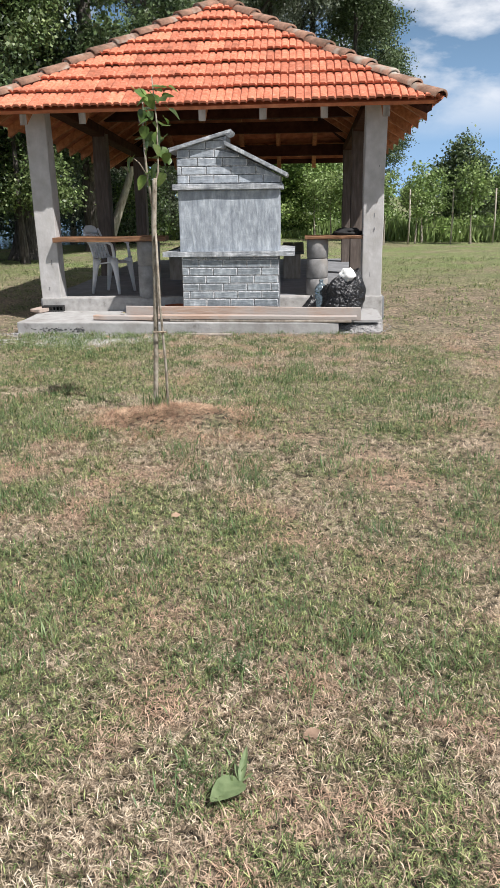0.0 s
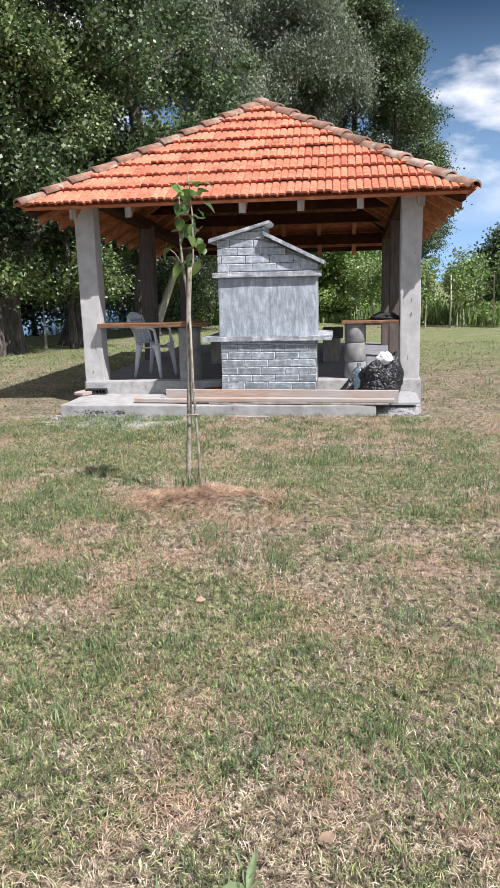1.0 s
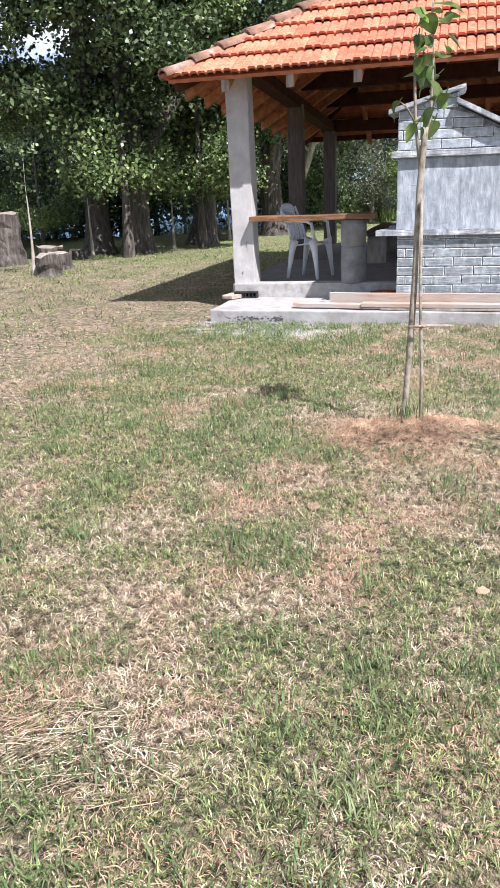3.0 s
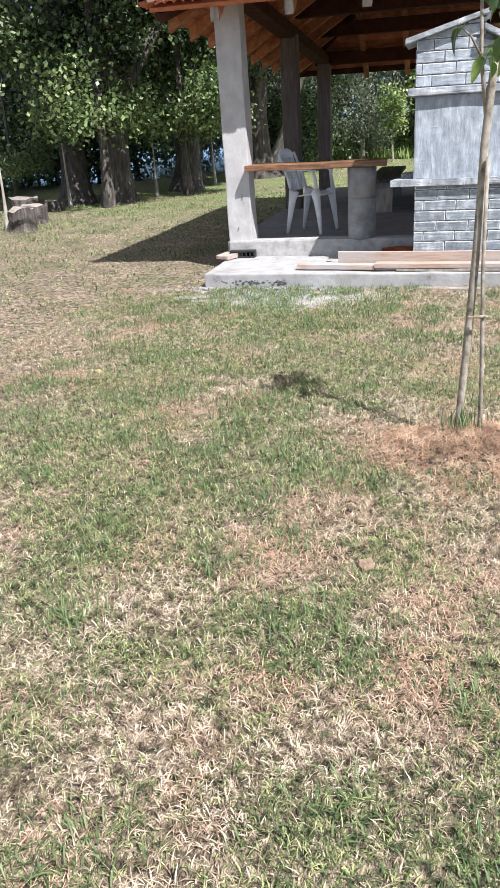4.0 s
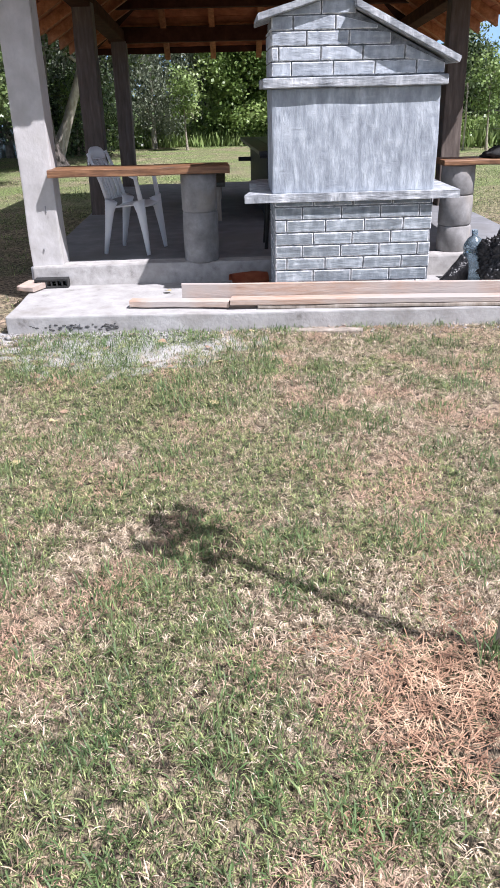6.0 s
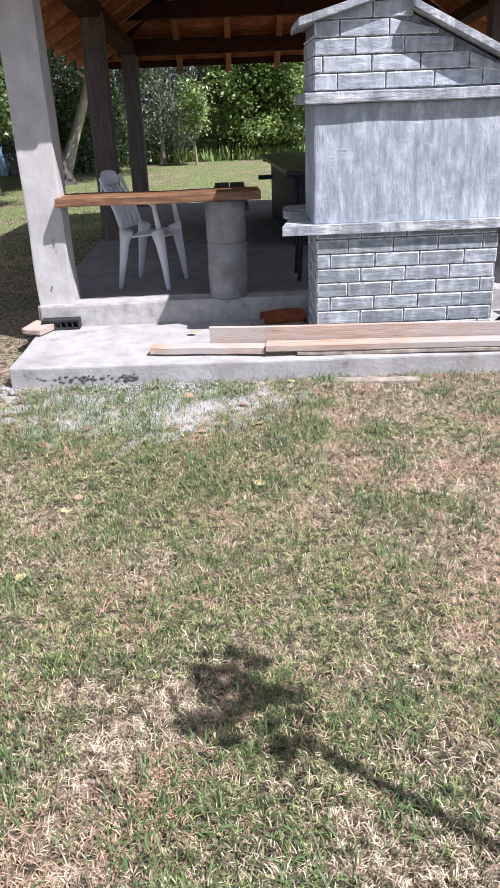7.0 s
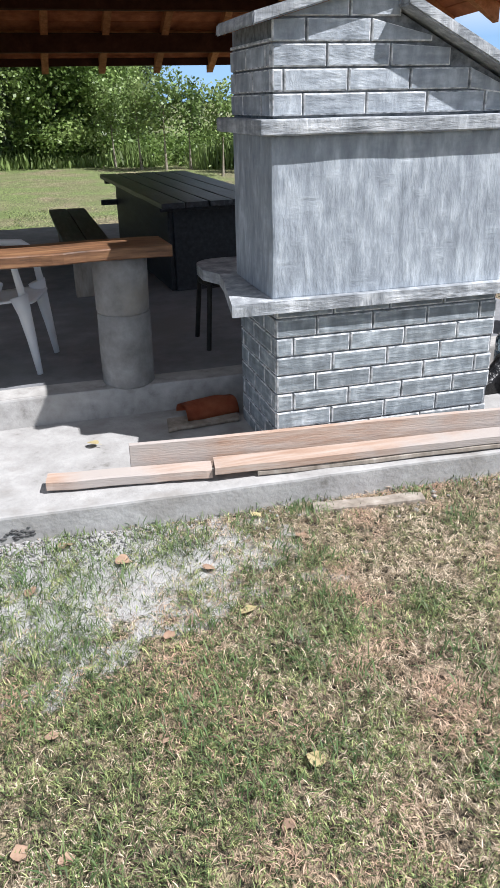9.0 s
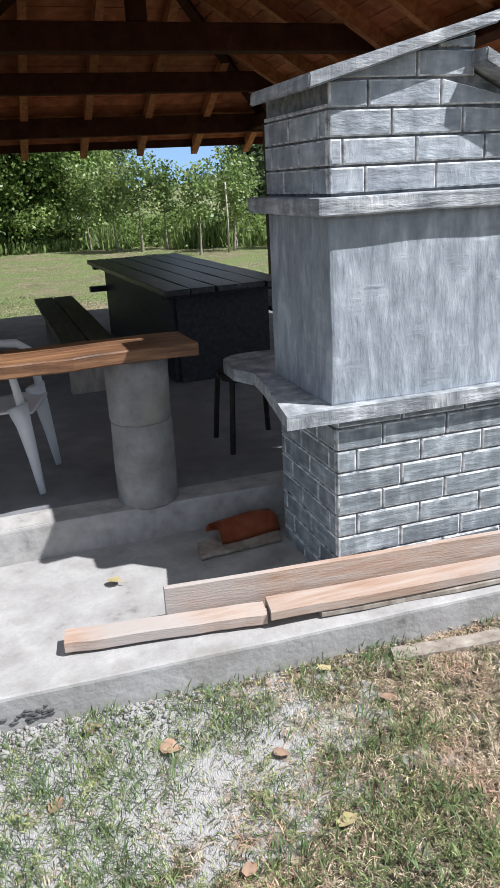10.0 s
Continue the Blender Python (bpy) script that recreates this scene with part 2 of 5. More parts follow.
M["pipe"] = material("cast_concrete_pipe", [(0.3, (0.17, 0.165, 0.16)), (0.55, (0.27, 0.265, 0.26)), (0.75, (0.38, 0.375, 0.37))], 8, 8, rough=0.9,
                     bump=0.4, stain=(0.30, 0.27, 0.23), stain_scale=3)
M["plastic"] = material("white_plastic", [(0.3, (0.62, 0.64, 0.66)), (0.7, (0.74, 0.755, 0.77))], 4, rough=0.4, bump=0.05)
M["bag"] = material("black_bin_bag", [(0.3, (0.008, 0.008, 0.009)), (0.7, (0.02, 0.02, 0.022))], 6, rough=0.30, bump=0.9, bump_scale=22, bump_dist=0.03, gloss=0.55)
M["paper"] = material("white_paper", [(0.3, (0.70, 0.70, 0.68)), (0.7, (0.82, 0.82, 0.81))], 6, rough=0.8, bump=0.4, bump_scale=20)
M["iron"] = material("black_iron", [(0.3, (0.012, 0.012, 0.012)), (0.7, (0.035, 0.033, 0.03))], 20, rough=0.5, metal=0.6)
M["clay"] = material("red_clay", [(0.3, (0.36, 0.09, 0.04)), (0.7, (0.52, 0.17, 0.08))], 14, rough=0.85)
M["bottle"] = material("pale_blue_plastic", [(0.3, (0.30, 0.42, 0.52)), (0.7, (0.42, 0.54, 0.62))], 5, rough=0.12, bump=0.1)
bt = next(x for x in M["bottle"].node_tree.nodes if x.type == "BSDF_PRINCIPLED")
bt.inputs["Transmission Weight"].default_value = 0.75
M["bark"] = material("tree_bark", [(0.3, (0.035, 0.028, 0.024)), (0.5, (0.09, 0.077, 0.067)), (0.7, (0.185, 0.162, 0.143))], 7, 9, stretch=(2.5, 2.5, 0.5),
                     rough=0.95, bump=0.9, bump_scale=14, bump_dist=0.03)
M["pale_bark"] = material("pale_bark", [(0.3, (0.22, 0.19, 0.15)), (0.5, (0.40, 0.36, 0.30)), (0.7, (0.55, 0.51, 0.45))], 6, 9, stretch=(2, 2, 0.6),
                          rough=0.95, bump=0.7, bump_scale=14, bump_dist=0.02)
M["sapling_bark"] = material("sapling_bark", [(0.3, (0.09, 0.075, 0.055)), (0.45, (0.25, 0.215, 0.165)), (0.6, (0.36, 0.325, 0.265)), (0.8, (0.46, 0.43, 0.37))], 26, 9, stretch=(1.4, 1.4, 0.8),
                             rough=0.9, bump=0.5, bump_scale=50)
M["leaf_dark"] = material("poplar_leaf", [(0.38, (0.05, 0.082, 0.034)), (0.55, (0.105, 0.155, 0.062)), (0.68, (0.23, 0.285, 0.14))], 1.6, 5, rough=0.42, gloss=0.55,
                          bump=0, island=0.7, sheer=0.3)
# lighter copy of the poplar leaf: its sunlight is put into the colour
M["leaf_poplar_lit"] = material("sunlit_poplar_leaf", [(0.38, (0.08, 0.13, 0.042)), (0.55, (0.17, 0.235, 0.085)), (0.68, (0.32, 0.38, 0.18))], 1.6, 5, rough=0.42, gloss=0.6,
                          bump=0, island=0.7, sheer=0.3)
M["leaf_bright"] = material("bright_leaf", [(0.38, (0.12, 0.19, 0.05)), (0.55, (0.225, 0.32, 0.095)), (0.68, (0.37, 0.455, 0.18))], 0.8, 4, rough=0.4,
                            bump=0, island=0.4, sheer=0.35)
M["leaf_wood"] = material("wood_leaf", [(0.35, (0.07, 0.105, 0.045)), (0.55, (0.12, 0.165, 0.075)), (0.72, (0.20, 0.245, 0.125))], 0.5, 4, rough=0.5,
                          bump=0, island=0.5, sheer=0.3, gloss=0.35)
M["leaf_mid"] = material("sapling_row_leaf", [(0.35, (0.13, 0.20, 0.06)), (0.55, (0.215, 0.30, 0.10)), (0.70, (0.33, 0.41, 0.165))], 0.8, 4, rough=0.45,
                         bump=0, island=0.5, sheer=0.35)
M["leaf_grey"] = material("willow_leaf", [(0.35, (0.12, 0.15, 0.095)), (0.55, (0.20, 0.235, 0.16)), (0.72, (0.31, 0.345, 0.255))], 0.8, 4, rough=0.5,
                          bump=0, island=0.4, sheer=0.3)
M["leaf_young"] = material("sapling_leaf", [(0.35, (0.05, 0.10, 0.022)), (0.55, (0.125, 0.195, 0.047)), (0.75, (0.28, 0.34, 0.11))], 9, 5, rough=0.32,
                           bump=0.2, bump_scale=60, sheer=0.35, piece=0.45)
M["dock"] = material("dock_leaf", [(0.35, (0.12, 0.17, 0.075)), (0.55, (0.175, 0.235, 0.11)), (0.75, (0.24, 0.295, 0.15))], 30, 6, rough=0.5, bump=0.4, bump_scale=50, sheer=0.2)
M["reed"] = material("tall_weeds", [(0.35, (0.155, 0.225, 0.068)), (0.55, (0.245, 0.33, 0.11)), (0.70, (0.35, 0.42, 0.175))], 0.6, 4, rough=0.6, bump=0,
                     island=0.4, sheer=0.3)
# blade and straw ramps start dark: dead grass, and painted gaps between clumps
M["blade"] = material("green_grass", [(0.41, (0.042, 0.070, 0.022)), (0.5, (0.17, 0.23, 0.08)), (0.59, (0.37, 0.40, 0.175))], 30, 4, rough=0.6, bump=0,
                      island=0.55, sheer=0.25)
M["tuft"] = material("fresh_grass", [(0.35, (0.07, 0.13, 0.042)), (0.5, (0.12, 0.185, 0.066)), (0.68, (0.205, 0.255, 0.105))], 6, 6, rough=0.55, bump=0,
                     island=0.4, sheer=0.25)
M["straw"] = material("dry_grass", [(0.41, (0.095, 0.07, 0.040)), (0.5, (0.42, 0.335, 0.24)), (0.59, (0.63, 0.53, 0.40))], 28, 4, rough=0.75, bump=0,
                      island=0.5, sheer=0.15, stain=(0.48, 0.32, 0.225), stain_scale=2.1, stain_range=(0.47, 0.63))
M["mulch"] = material("dry_mulch", [(0.35, (0.17, 0.09, 0.055)), (0.5, (0.38, 0.235, 0.15)), (0.66, (0.60, 0.43, 0.29))], 9, 6, rough=0.85, bump=0, island=0.45)
M["dead_leaf"] = material("dead_leaf", [(0.35, (0.22, 0.14, 0.095)), (0.65, (0.38, 0.26, 0.18))], 20, rough=0.8, bump=0.3, piece=0.2)
M["yellow_leaf"] = material("yellow_leaf", [(0.35, (0.36, 0.29, 0.14)), (0.65, (0.50, 0.43, 0.24))], 20, rough=0.7, bump=0.2, piece=0.15)


def ground_material():
    """Mown lawn: straw and green patches over pale soil, with lime dust spilt before the slab."""
    m = material("lawn", [(0.30, (0.12, 0.12, 0.058)), (0.42, (0.20, 0.17, 0.10)), (0.55, (0.29, 0.225, 0.155)), (0.75, (0.38, 0.285, 0.21))], 2.3, 11,
                 rough=0.95, bump=0.9, bump_scale=55, bump_dist=0.03, stain=(0.13, 0.155, 0.065), stain_scale=0.75, stain_range=(0.52, 0.85))
    n, l = m.node_tree.nodes, m.node_tree.links
    bsdf = next(x for x in n if x.type == "BSDF_PRINCIPLED")
    old = bsdf.inputs["Base Color"].links[0].from_socket
    geo = next(x for x in n if x.type == "NEW_GEOMETRY")
    # the meadow beyond the pavilion and at its side is greener
    sep = n.new("ShaderNodeSeparateXYZ")
    l.new(geo.outputs["Position"], sep.inputs["Vector"])
    back = n.new("ShaderNodeMapRange")
    back.inputs["From Min"].default_value, back.inputs["From Max"].default_value = 3.0, 9.0
    l.new(sep.outputs["Y"], back.inputs["Value"])
    gn = n.new("ShaderNodeTexNoise")
    gn.inputs["Scale"].default_value, gn.inputs["Detail"].default_value = 0.9, 9
    l.new(geo.outputs["Position"], gn.inputs["Vector"])
    gr = n.new("ShaderNodeMapRange")
    gr.inputs["From Min"].default_value, gr.inputs["From Max"].default_value = 0.38, 0.60
    gr.inputs["To Min"].default_value, gr.inputs["To Max"].default_value = 0.25, 0.95
    l.new(gn.outputs["Fac"], gr.inputs["Value"])
    gm = n.new("ShaderNodeMath")
    gm.operation = "MULTIPLY"
    l.new(back.outputs["Result"], gm.inputs[0])
    l.new(gr.outputs["Result"], gm.inputs[1])
    meadow = n.new("ShaderNodeMixRGB")
    meadow.inputs["Color2"].default_value = (0.175, 0.232, 0.072, 1)
    l.new(gm.outputs["Value"], meadow.inputs["Fac"])
    l.new(old, meadow.inputs["Color1"])
    # matted blades: fine streaks that cross at three angles, the lightest on top
    top = None
    for k, turn in enumerate((15, 78, 139)):
        mp, t = n.new("ShaderNodeMapping"), n.new("ShaderNodeTexNoise")
        mp.inputs["Rotation"].default_value = (0, 0, radians(turn))
        mp.inputs["Location"].default_value = (k * 3.7, k * 1.9, 0)
        mp.inputs["Scale"].default_value = (260, 80, 60)
        t.inputs["Scale"].default_value, t.inputs["Detail"].default_value = 1.0, 3
        l.new(geo.outputs["Position"], mp.inputs["Vector"])
        l.new(mp.outputs["Vector"], t.inputs["Vector"])
        if top is None:
            top = t.outputs["Fac"]
        else:
            mx = n.new("ShaderNodeMath")
            mx.operation = "MAXIMUM"
            l.new(top, mx.inputs[0])
            l.new(t.outputs["Fac"], mx.inputs[1])
            top = mx.outputs["Value"]
    # scales the colour: the shade in the gaps between blades is painted in
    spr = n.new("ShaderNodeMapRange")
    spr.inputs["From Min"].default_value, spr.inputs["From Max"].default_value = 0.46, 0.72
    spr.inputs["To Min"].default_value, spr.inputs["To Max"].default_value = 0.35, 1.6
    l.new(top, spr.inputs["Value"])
    bump = next(x for x in n if x.type == "BUMP")
    l.new(top, bump.inputs["Height"])
    bump.inputs["Distance"].default_value = 0.02
    # tufts a hand wide, lighter and darker, the shade between them painted in
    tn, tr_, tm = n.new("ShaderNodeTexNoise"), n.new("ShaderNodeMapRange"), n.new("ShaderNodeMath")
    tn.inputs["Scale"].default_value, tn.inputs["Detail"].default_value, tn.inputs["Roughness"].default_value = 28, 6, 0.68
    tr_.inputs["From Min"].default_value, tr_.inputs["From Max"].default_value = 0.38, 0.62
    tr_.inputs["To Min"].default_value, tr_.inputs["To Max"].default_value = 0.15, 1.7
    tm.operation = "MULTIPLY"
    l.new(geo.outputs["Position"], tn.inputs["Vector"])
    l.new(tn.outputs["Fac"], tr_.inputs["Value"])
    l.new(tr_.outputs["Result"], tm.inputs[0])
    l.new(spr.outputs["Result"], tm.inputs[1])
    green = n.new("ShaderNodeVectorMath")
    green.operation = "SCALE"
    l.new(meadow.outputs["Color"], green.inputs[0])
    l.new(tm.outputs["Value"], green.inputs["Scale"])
    # lime dust: a soft patch round its centre, broken up by noise
    off = n.new("ShaderNodeVectorMath")
    off.operation = "SUBTRACT"
    off.inputs[1].default_value = (-1.65, -0.44, 0)
    l.new(geo.outputs["Position"], off.inputs[0])
    sc = n.new("ShaderNodeVectorMath")
    sc.operation = "MULTIPLY"
    sc.inputs[1].default_value = (0.62, 0.9, 0)
    l.new(off.outputs["Vector"], sc.inputs[0])
    ln = n.new("ShaderNodeVectorMath")
    ln.operation = "LENGTH"
    l.new(sc.outputs["Vector"], ln.inputs[0])
    dn = n.new("ShaderNodeTexNoise")
    dn.inputs["Scale"].default_value, dn.inputs["Detail"].default_value = 8.0, 9
    l.new(geo.outputs["Position"], dn.inputs["Vector"])
    a = n.new("ShaderNodeMath")
    a.operation = "MULTIPLY_ADD"
    a.inputs[1].default_value, a.inputs[2].default_value = -0.75, 0.74
    l.new(ln.outputs["Value"], a.inputs[0])
    b = n.new("ShaderNodeMath")
    b.operation = "ADD"
    l.new(a.outputs["Value"], b.inputs[0])
    l.new(dn.outputs["Fac"], b.inputs[1])
    r = n.new("ShaderNodeMapRange")
    r.inputs["From Min"].default_value, r.inputs["From Max"].default_value = 0.80, 0.92
    l.new(b.outputs["Value"], r.inputs["Value"])
    mix = n.new("ShaderNodeMixRGB")
    mix.inputs["Color2"].default_value = (0.52, 0.51, 0.50, 1)
    l.new(r.outputs["Result"], mix.inputs["Fac"])
    l.new(green.outputs["Vector"], mix.inputs["Color1"])
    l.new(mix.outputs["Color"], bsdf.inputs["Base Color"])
    return m


M["lawn"] = ground_material()


# ---- building blocks ----
def mesh_of(name, verts, faces, mats, slots=None, smooth=False):
    me = bpy.data.meshes.new(name)
    me.from_pydata([tuple(v) for v in verts], [], faces)
    for m in mats if isinstance(mats, (list, tuple)) else [mats]:
        me.materials.append(m)
    if slots:
        me.polygons.foreach_set("material_index", slots)
    if smooth:
        me.polygons.foreach_set("use_smooth", [True] * len(me.polygons))
    me.update()
    return me


def array_mesh(name, verts, faces, mat, smooth=False):
    """A mesh from numpy arrays: verts (n, 3), faces (m, k)."""
    me = bpy.data.meshes.new(name)
    n, (m, k) = len(verts), faces.shape
    me.vertices.add(n)
    me.vertices.foreach_set("co", np.ascontiguousarray(verts, dtype=np.float32).ravel())
    me.loops.add(m * k)
    me.loops.foreach_set("vertex_index", np.ascontiguousarray(faces, dtype=np.int32).ravel())
    me.polygons.add(m)
    me.polygons.foreach_set("loop_start", np.arange(0, m * k, k, dtype=np.int32))
    me.materials.append(mat)
    me.update(calc_edges=True)
    if smooth:
        me.polygons.foreach_set("use_smooth", [True] * m)
    return me


def thing(name, at=(0, 0, 0), label="", category="", group="", kind=""):
    ob = new(name)
    ob.location = at
    return tagged(ob, label, category, group, kind)


def child(name, me, parent, label="", m=None):
    ob = new(name, me)
    ob.parent = parent
    if m is not None:
        ob.matrix_basis = m
    return tagged(ob, label)


def part(name, bm, mat, parent, label="", m=None, smooth=False):
    me = bpy.data.meshes.new(name)
    bm.to_mesh(me)
    bm.free()
    for x in mat if isinstance(mat, (list, tuple)) else [mat]:
        me.materials.append(x)
    if smooth:
        me.polygons.foreach_set("use_smooth", [True] * len(me.polygons))
    return child(name, me, parent, label, m)


def block(lo, hi, bevel=0.01, wobble=0.0, cuts=0, seed=1):
    """A bmesh block between two corners, with worn edges; wobble makes its faces uneven."""
    bm = bmesh.new()
    bmesh.ops.create_cube(bm, size=1)
    lo, hi = Vector(lo), Vector(hi)
    for v in bm.verts:
        v.co = Vector(((v.co[i] + 0.5) * (hi[i] - lo[i]) + lo[i] for i in range(3)))
    if cuts:
        bmesh.ops.subdivide_edges(bm, edges=bm.edges[:], cuts=cuts, use_grid_fill=True)
    if bevel:
        sharp = [e for e in bm.edges if e.calc_face_angle(0) > 0.5]
        bmesh.ops.bevel(bm, geom=sharp, offset=bevel, segments=2, affect="EDGES", profile=0.6)
    if wobble:
        for v in bm.verts:
            v.co += noise.noise_vector(v.co * 3.1 + Vector((seed * 7.3, seed, 0))) * wobble
    return bm


def merge(*bms):
    out = bms[0]
    for b in bms[1:]:
        me = bpy.data.meshes.new("tmp")
        b.to_mesh(me)
        b.free()
        out.from_mesh(me)
        bpy.data.meshes.remove(me)
    return out


def tube(points, radii, sides=8, caps=True):
    """A bmesh tube along points, with a radius at each."""
    bm = bmesh.new()
    pts = [Vector(p) for p in points]
    rings = []
    for i, p in enumerate(pts):
        d = (pts[min(i + 1, len(pts) - 1)] - pts[max(i - 1, 0)]).normalized()
        side = d.cross(Vector((0, 1, 0)) if abs(d.y) < 0.9 else Vector((1, 0, 0))).normalized()
        up = side.cross(d)
        rings.append([bm.verts.new(p + (side * math.cos(a) + up * math.sin(a)) * radii[i])
                      for a in (2 * math.pi * k / sides for k in range(sides))])
    for a, b in zip(rings, rings[1:]):
        for k in range(sides):
            bm.faces.new((a[k], a[(k + 1) % sides], b[(k + 1) % sides], b[k]))
    if caps:
        bm.faces.new(rings[0][::-1])
        bm.faces.new(rings[-1])
    bmesh.ops.recalc_face_normals(bm, faces=bm.faces[:])
    return bm


def prism(outline, y0, y1, bevel=0.0):
    """A bmesh prism: an outline of (x, z) drawn out from y0 to y1."""
    bm = bmesh.new()
    a = [bm.verts.new((x, y0, z)) for x, z in outline]
    b = [bm.verts.new((x, y1, z)) for x, z in outline]
    n = len(outline)
    bm.faces.new(a)
    bm.faces.new(b[::-1])
    for i in range(n):
        bm.faces.new((a[i], b[i], b[(i + 1) % n], a[(i + 1) % n]))
    bmesh.ops.recalc_face_normals(bm, faces=bm.faces[:])
    if bevel:
        bmesh.ops.bevel(bm, geom=[e for e in bm.edges if e.calc_face_angle(0) > 0.4], offset=bevel, segments=2, affect="EDGES")
    return bm


# ---- ground ----


def value_noise(x, y, scale, seed):
    r = np.random.default_rng(seed).random((64, 64))
    u, v = x * scale + 200, y * scale + 200
    i, j = np.floor(u).astype(int), np.floor(v).astype(int)
    fu, fv = u - i, v - j
    fu, fv = fu * fu * (3 - 2 * fu), fv * fv * (3 - 2 * fv)
    g = lambda a, b: r[a % 64, b % 64]
    return (g(i, j) * (1 - fu) + g(i + 1, j) * fu) * (1 - fv) + (g(i, j + 1) * (1 - fu) + g(i + 1, j + 1) * fu) * fv


def ground_at(x, y):
    """The lawn's height for arrays: uneven, with a low swell round the young tree and a dip along the slab."""
    h = 0.040 * (value_noise(x, y, 0.35, 2) - 0.5) + 0.014 * (value_noise(x, y, 1.9, 4) - 0.5)
    h = h + 0.055 * np.exp(-((y + 3.9) / 0.95) ** 2 - ((x - 0.3) / 2.2) ** 2)
    return h - 0.035 * np.clip((y + 2.4) / 1.4, 0, 1) * np.clip((6.0 - y) / 4.0, 0, 1)


def ground_height(x, y):
    return float(ground_at(np.array([x], float), np.array([y], float))[0])


def build_ground():
    near = [i * 0.2 - 12 for i in range(121)]
    xs = [-1500, -400, -120, -60, -30, -18] + near + [18, 30, 60, 120, 400, 1500]
    ys = [-1500, -300, -80, -30, -16] + [i * 0.2 - 12 for i in range(171)] + [26, 34, 48, 80, 200, 600, 1500]
    gx, gy = np.meshgrid(xs, ys)
    gz = np.where((abs(gx) < 12) & (gy > -12) & (gy < 22), ground_at(gx.astype(float), gy.astype(float)), 0.0)
    verts = np.stack([gx, gy, gz], -1).reshape(-1, 3).tolist()
    w = len(xs)
    faces = [(j * w + i, j * w + i + 1, (j + 1) * w + i + 1, (j + 1) * w + i) for j in range(len(ys) - 1) for i in range(w - 1)]
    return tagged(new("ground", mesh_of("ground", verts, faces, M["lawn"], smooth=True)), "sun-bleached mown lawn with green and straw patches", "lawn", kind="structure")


build_ground()

# ---- pavilion: slab, floor, posts ----
SLAB, FLOOR = 0.11, 0.265


def build_slabs():
    base = tagged(new("pavement", None), "pale concrete step with lime screed before the barbecue", "concrete step", kind="structure")
    bm = block((-2.5, -0.19, -0.15), (1.22, 0.95, SLAB), 0.012, 0.007, 20, 2)
    for v in bm.verts:
        v.co.y += (0.03 - 0.033 * (v.co.x + 2.5)) * max(0.0, min(1.0, (0.5 - v.co.y) / 0.6))
    part("front_slab", bm, M["slab"], base)
    part("end_slab", block((1.215, 0.06, -0.15), (1.74, 0.95, SLAB - 0.004), 0.02, 0.03, 14, 6), M["lime"], base, "crumbling white lime edge")
    part("screed", block((1.0, -0.11, SLAB - 0.02), (1.69, 0.80, SLAB + 0.010), 0.008, 0.014, 10, 9), M["lime"], base, "white lime screed")
    fl = tagged(new("floor", None), "bare grey concrete floor under the tiled roof", "concrete floor", kind="structure")
    part("floor_slab", block((-2.52, 0.82, -0.15), (1.83, 7.2, FLOOR), 0.012, 0.008, 14, 3), M["floor"], fl)
    part("kerb", block((-2.50, 0.808, -0.12), (1.81, 0.985, FLOOR + 0.010), 0.014, 0.006, 18, 4), M["concrete"], fl, "pale rough kerb along the floor edge")


build_slabs()


def slab_stones():
    """Dark stones and hollows where the slab's front edge has broken away."""
    r = random.Random(19)
    bms = []
    for i in range(60):
        x = r.choice((r.gauss(-1.98, 0.10), r.uniform(-2.35, -1.72), r.gauss(-1.76, 0.03)))
        y, z, w = -0.160 - 0.033 * (x + 2.5), 0.030 + r.gauss(0, 0.013), r.uniform(0.004, 0.011)
        bm = bmesh.new()
        bmesh.ops.create_icosphere(bm, subdivisions=2, radius=1)
        for v in bm.verts:
            k = 1 + 0.4 * noise.noise(v.co * 2 + Vector((i, 0, 0)))
            v.co = Vector((x + v.co.x * w * k * 1.5, y + v.co.y * 0.006, z + v.co.z * w * k * 0.7))
        bms.append(bm)
    ob = tagged(new("slab_rubble", None), "dark stones bared along the broken slab edge", "rubble", kind="stuff")
    part("stones", merge(*bms), M["dark_stone"], ob)


slab_stones()


def build_post(x, y, z0, z1, seed, lean=0.0, wood=False):
    if wood:
        ob = thing("wooden_post", (x, y, z0), "weathered dark timber post carrying the roof", "post", "timber posts")
    else:
        ob = thing("concrete_post", (x, y, z0), "rough limewashed concrete post carrying the roof", "post", "concrete posts")
    h = z1 - z0
    w = 0.108 if wood else 0.125
    bm = block((-w, -w, 0), (w, w, h), 0.012, 0.0, 0, seed)
    bmesh.ops.subdivide_edges(bm, edges=[e for e in bm.edges if abs(e.verts[0].co.z - e.verts[1].co.z) > 0.5 * h], cuts=14)
    for v in bm.verts:
        v.co += noise.noise_vector(Vector((v.co.x * 2, v.co.y * 2, v.co.z * 1.7 + seed * 5))) * (0.011 if wood else 0.016)
        v.co.x += lean * v.co.z
    part("shaft", bm, M["post_wood" if wood else "post"], ob)
    return ob


